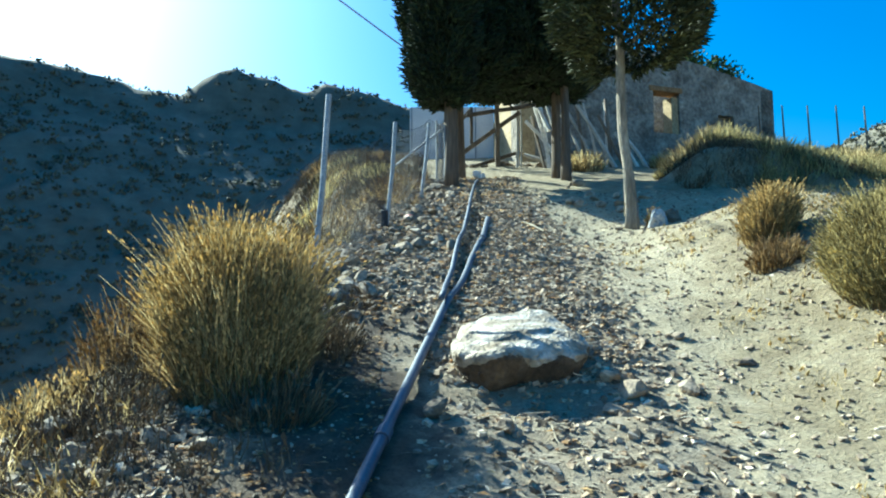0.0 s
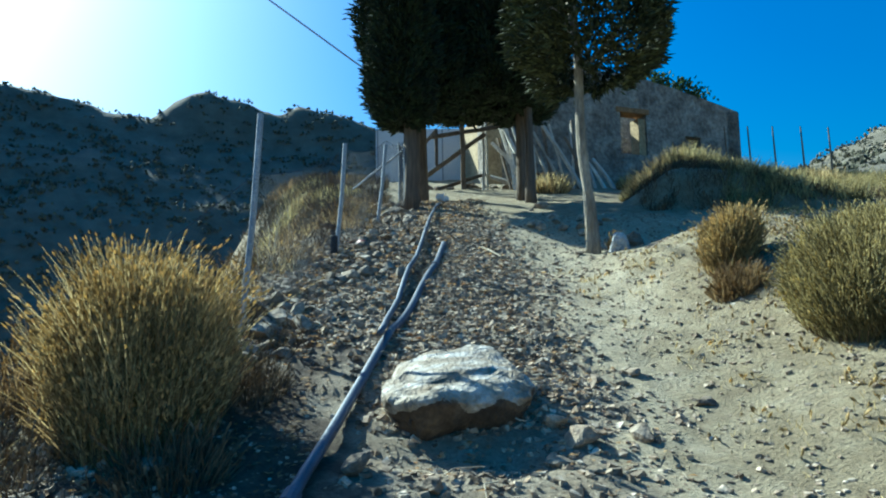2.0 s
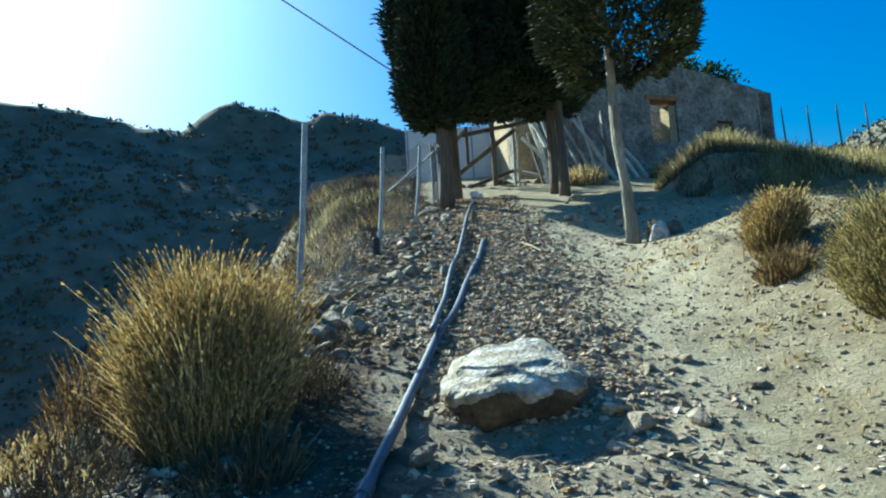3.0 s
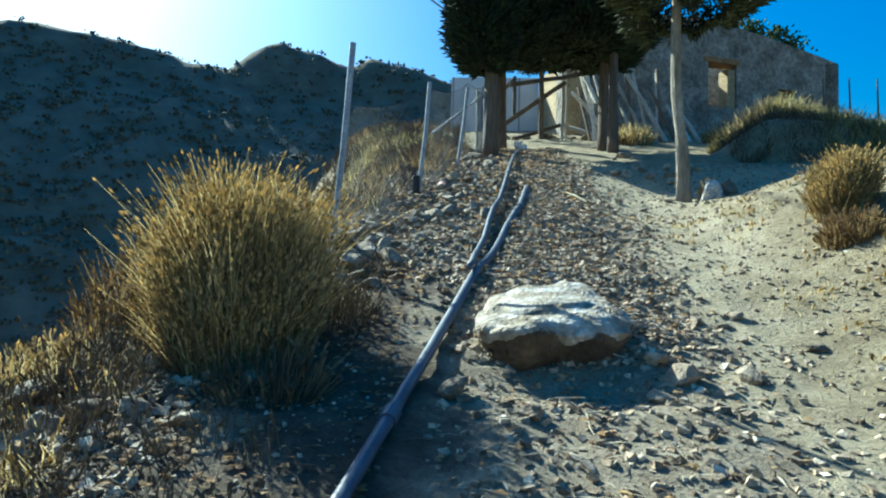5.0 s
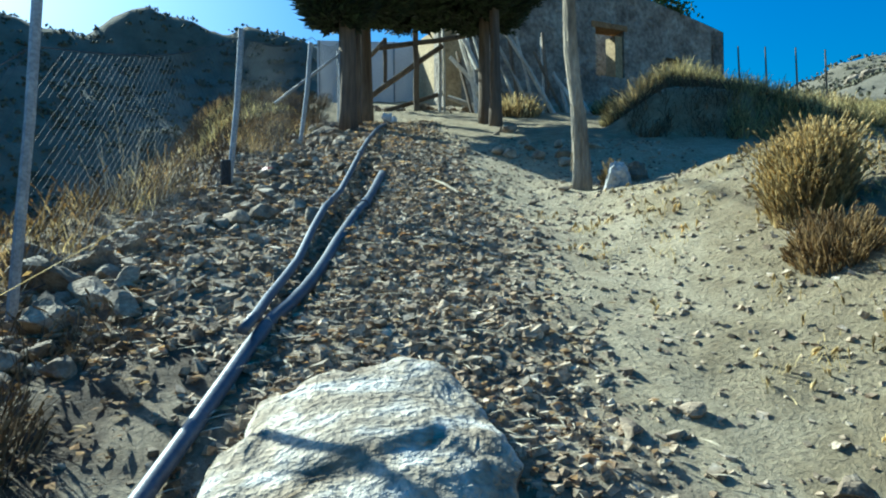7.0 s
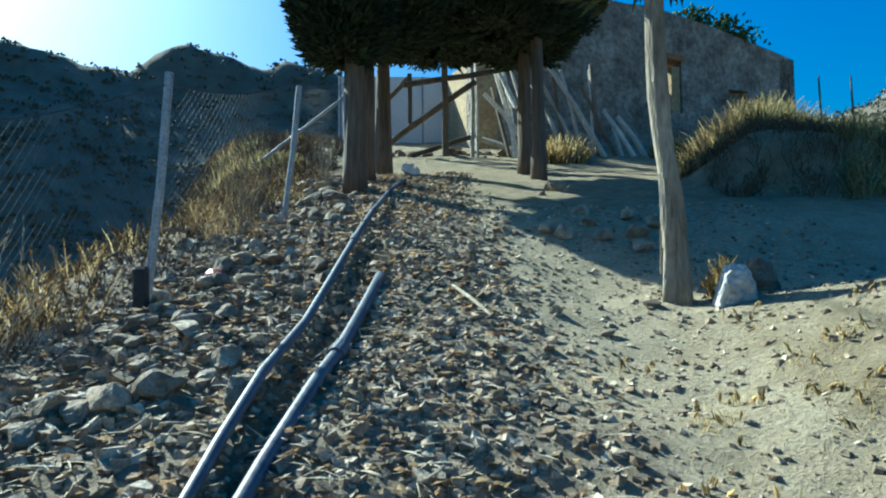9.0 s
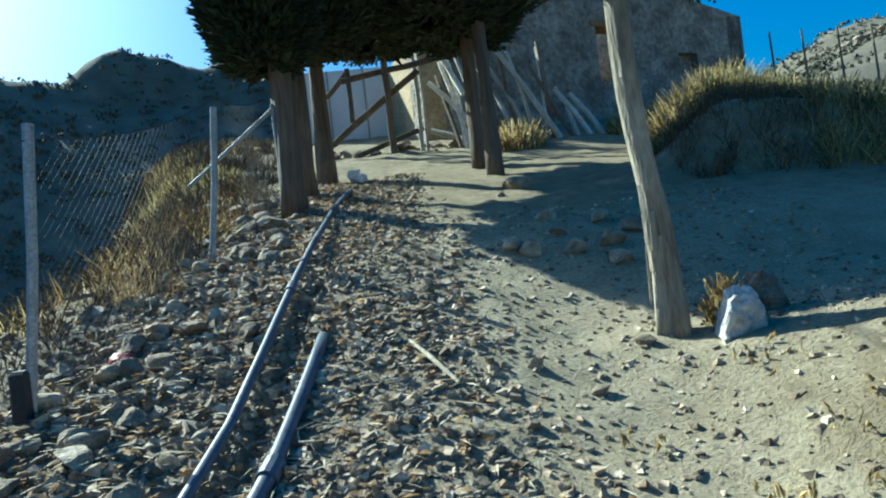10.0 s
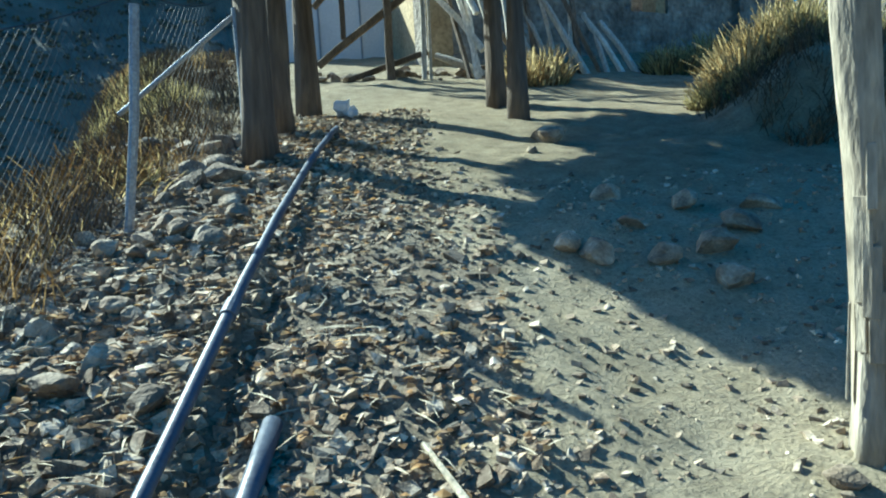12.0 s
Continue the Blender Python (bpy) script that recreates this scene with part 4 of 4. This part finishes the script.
for x, y, s, mat, lab in ((3.75, 18.2, 0.75, M_DRY, "dry yellow bush among the timber props"), (6.3, 18.8, 0.65, M_OLIVE, "dry bush at the foot of the ruin"), (8.2, 18.8, 0.9, M_DRY, "broad golden bush on the terrace bank"), (9.4, 18.8, 0.8, M_OLIVE, "broad olive bush on the terrace bank"), (7.5, 19.5, 0.8, M_OLIVE, "broad olive bush on the terrace bank")):
    bush(x, y, 0.8 * s, 0.6 * s, 0.85 * s, 700, int(x * 10), mat, lab, width=0.016, heads=0.2)

# ---------------------------------------------------------------- small things
stick = tube(bmesh.new(), [(0, 0, 0.02), (0.09, -0.27, 0.035), (0.2, -0.55, 0.02)], [0.009, 0.012, 0.008], 8, 0.3)
ob = part("stick", stick, M_STRAW)
ob.location = (1.12, 9.78, height(1.12, 9.78))
ob.rotation_euler = (0.34, 0, 0)
tagged(ob, "pale dry stick lying in the gravel", "stick")

wire = tagged(new("overhead_cable"), "thin dark overhead cable running into the cypress", "cable")
part("strand", tube(bmesh.new(), [(0.1, 14.3, 6.31), (-0.97, 14.3, 7.08), (-2.9, 14.3, 8.55), (-14.0, 14.3, 17.0)], 0.017, 6), M_STEEL, wire)

for x, y in ((9.4, 20.0), (10.1, 20.0), (10.85, 20.0), (11.7, 20.0), (12.6, 20.1)):
    z = height(x, y)
    ob = part("stake", tube(bmesh.new(), [(0, 0, -0.2), (0.03, 0, 0.5), (0.0, 0, 7.35 - z)], [0.03, 0.028, 0.02], 7), M_TIMBER)
    ob.location = (x, y, z)
    tagged(ob, "thin dark wooden fence stake on the bank", "stake", "stakes on the bank")

ob = part("plank", beam((0, 0, 0.03), (0.33, 0.57, 0.05), 0.09, 0.03), M_TIMBER)
ob.location = (-1.12, 10.76, height(-0.95, 11.0))
tagged(ob, "weathered grey plank lying in the dry grass", "plank")

bm = rock_bm(91, (0.10, 0.07, 0.06), 6, 2, 0.3)
ob = part("plastic_scrap", bm, surf("red_plastic", [(0.30, 0.03, 0.03), (0.42, 0.06, 0.05)], 6, 0.5, 0.1, 40))
ob.location = (-0.48, 9.85, height(-0.48, 9.85) + 0.04)
tagged(ob, "faded red plastic scrap among the rubble", "litter")


def litter(x, y, s, seed):
    """A crumpled white bag."""
    bm = rock_bm(seed, (0.14 * s, 0.10 * s, 0.17 * s), 10, 3, 0.5)
    ob = part("crumpled_bag", bm, M_WHITE)
    ob.location = (x, y, height(x, y) + 0.10 * s)
    tagged(ob, "crumpled white plastic bag on the ground", "litter")


litter(0.84, 15.8, 0.9, 61)
litter(0.95, 15.6, 0.5, 62)

d = (BC - K).normalized()
for sdist, hgt, seed in ((6.6, 0.55, 71), (7.6, 0.6, 72), (8.1, 0.4, 73)):
    rr = random.Random(seed)
    p = K + d * sdist + Vector((-d.y, d.x, 0)) * 0.28
    plant = new("wall_plant")
    plant.location = (p.x, p.y, 9.62 - 0.19 * (sdist - 5.9))
    tagged(plant, "green shrub growing on top of the ruined wall", "plant")
    part("stem", tube(bmesh.new(), [(0, 0, -0.2), (0.02, 0, 0.1), (0.05, 0, hgt * 0.7)], [0.02, 0.015, 0.006], 6), M_TIMBER, plant)
    spots = [(Vector((rr.gauss(0, 0.28), rr.gauss(0, 0.2), hgt * rr.uniform(0.1, 1.0))), Vector((rr.gauss(0, 1), rr.gauss(0, 1), 0.6)).normalized()) for _ in range(260)]
    v, f = tufts(rr, spots, 0.15, 0.04)
    tagged(raw("leafage", v, f, M_GREEN, plant), kind="stuff")

# scrub on the far slopes
rr = random.Random(8)
spots = []
for i in range(3000):
    az, r = radians(rr.uniform(-48, 0) if i < 2500 else rr.uniform(26, 50)), rr.uniform(60 if i < 2500 else 92, 144)
    x, y = r * math.sin(az), r * math.cos(az)
    z = height(x, y)
    for _ in range(7):
        spots.append((Vector((x + rr.gauss(0, 0.5), y + rr.gauss(0, 0.5), z + rr.uniform(-0.3, 0.25))), Vector((rr.gauss(0, 0.6), rr.gauss(0, 0.6), 1)).normalized()))
v, f = tufts(rr, spots, 0.55, 0.28)
tagged(raw("far_scrub", v, f, M_SCRUB), "dark low scrub dotting the far hillside", "scrub", kind="stuff")


# rubble terrace edge behind the fence
rr = random.Random(15)
for i in range(46):
    stone(-1.7 + 1.65 * rr.random(), 14.1 + rr.gauss(0, 0.12), rr.uniform(0.07, 0.16), rr, label="dark weathered stone in a low rubble edge", group="rubble edge behind the fence")


for i in range(34):
    stone(rr.uniform(0.3, 3.2), 19.15 + rr.gauss(0, 0.18), rr.uniform(0.05, 0.15), rr, label="pale rubble stone at the foot of the shored corner", group="rubble below the ruin")


def flat_bits(name, count, pick, long, wide, material, seed, label):
    """Dead leaves or straws lying on the stones, each slightly curled."""
    rr = random.Random(seed)
    verts, faces = [], []
    for _ in range(count):
        x, y = pick(rr)
        th, L, w = rr.uniform(0, 6.28), long * rr.uniform(0.5, 1.4), wide * rr.uniform(0.6, 1.4)
        d, e = Vector((math.cos(th), math.sin(th), 0)), Vector((-math.sin(th), math.cos(th), rr.uniform(-0.5, 0.5)))
        o = Vector((x, y, height(x, y) + rr.uniform(0.01, 0.04)))
        k = len(verts)
        up = Vector((0, 0, 0.25 * w + 0.06 * L))
        verts += [o - d * L, o - e * w + up, o + d * L, o + e * w + up]
        faces += [(k, k + 1, k + 3), (k + 1, k + 2, k + 3)]
    return tagged(raw(name, verts, faces, material), label, "litter", kind="stuff")


flat_bits("dead_leaves", 3800, lambda r: on_track(r) if r.random() < 0.5 else on_fence_side(r), 0.03, 0.014, M_LEAF, 21, "curled brown dead leaves among the gravel")
flat_bits("dead_leaves", 1300, lambda r: (r.uniform(-2.2, -0.4), r.uniform(3.0, 6.5)), 0.03, 0.013, M_LEAF, 23, "curled brown dead leaves on the dark soil")
flat_bits("straw_litter", 2600, lambda r: on_track(r) if r.random() < 0.6 else on_fence_side(r), 0.08, 0.004, M_STRAW, 22, "broken pale straws lying on the stones")

rr = random.Random(41)
twigs = bmesh.new()
for _ in range(70):
    x, y = on_fence_side(rr) if rr.random() < 0.7 else on_track(rr)
    th, L = rr.uniform(0, 6.28), rr.uniform(0.08, 0.24)
    pts = []
    for k in range(4):
        px, py = x + math.cos(th) * L * k / 3, y + math.sin(th) * L * k / 3
        pts.append((px, py, height(px, py) + 0.03 + 0.02 * rr.random()))
        th += rr.gauss(0, 0.35)
    tube(twigs, pts, [0.006, 0.005, 0.004, 0.002], 5)
tagged(part("dead_twigs", twigs, M_STRAW), "pale crooked dead twigs among the rubble", "twigs", kind="stuff")

rr = random.Random(31)
for i in range(30):
    y = rr.uniform(12.5, 26)
    x = -0.7 - abs(rr.gauss(0, 0.9)) - 0.22 * (y - 12) * rr.random()
    k = rr.uniform(0.3, 0.55)
    bush(x, y, k, k, k * 0.9, 260, 100 + i, rr.choice((M_TWIG, M_SCRUB, M_OLIVE)), "low brown scrub bush on the slope beyond the fence", "scrub_bush", 0.008, 0.1, 0.8)

for i in range(44):
    y = rr.uniform(18, 27)
    x = -1.6 - 0.45 * (y - 18) * rr.random() - 2.2 * rr.random()
    k = rr.uniform(0.35, 0.65)
    bush(x, y, k, k, k * 0.75, 240, 200 + i, rr.choice((M_TWIG, M_TWIG, M_SCRUB, M_RUST)), "low brown scrub bush on the slope beyond the fence", "scrub_bush", 0.011, 0.1, 0.9)

for x, y, k, mat in ((5.55, 15.2, 0.8, M_DRY), (6.2, 15.1, 0.8, M_OLIVE), (5.1, 15.0, 0.5, M_OLIVE), (6.1, 15.9, 0.85, M_DRY), (7.0, 16.3, 0.8, M_OLIVE), (7.5, 15.3, 0.7, M_DRY), (8.5, 15.6, 0.8, M_OLIVE), (9.6, 15.9, 0.8, M_DRY), (6.6, 14.7, 0.5, M_OLIVE)):
    bush(x, y, 0.85 * k, 0.7 * k, 0.8 * k, 900, int(x * 37), mat, "rounded golden bush on top of the terrace bank", width=0.012, heads=0.15, spread=0.7)
bush(-3.6, 20.5, 0.9, 0.7, 0.7, 700, 55, M_OLIVE, "olive-green bush on the slope behind the fence", "green_bush", 0.014, 0.0, 0.8)

for az, r, k, seed in ((36.5, 118, 2.6, 1), (38.0, 112, 3.4, 2), (39.2, 120, 3.0, 3), (40.5, 108, 2.4, 4), (35.2, 124, 1.8, 5), (37.4, 128, 2.2, 6), (42.0, 116, 3.2, 7)):
    x, y = r * math.sin(radians(az)), r * math.cos(radians(az))
    bm = rock_bm(300 + seed, (k * 0.9, k * 0.6, k * 0.45), 9, 3, 0.3)
    ob = part("rock_outcrop", bm, M_STONE)
    ob.location = (x, y, height(x, y) + 0.1 * k)
    tagged(ob, "pale limestone outcrop on the far hillside", "rock", "far outcrops")
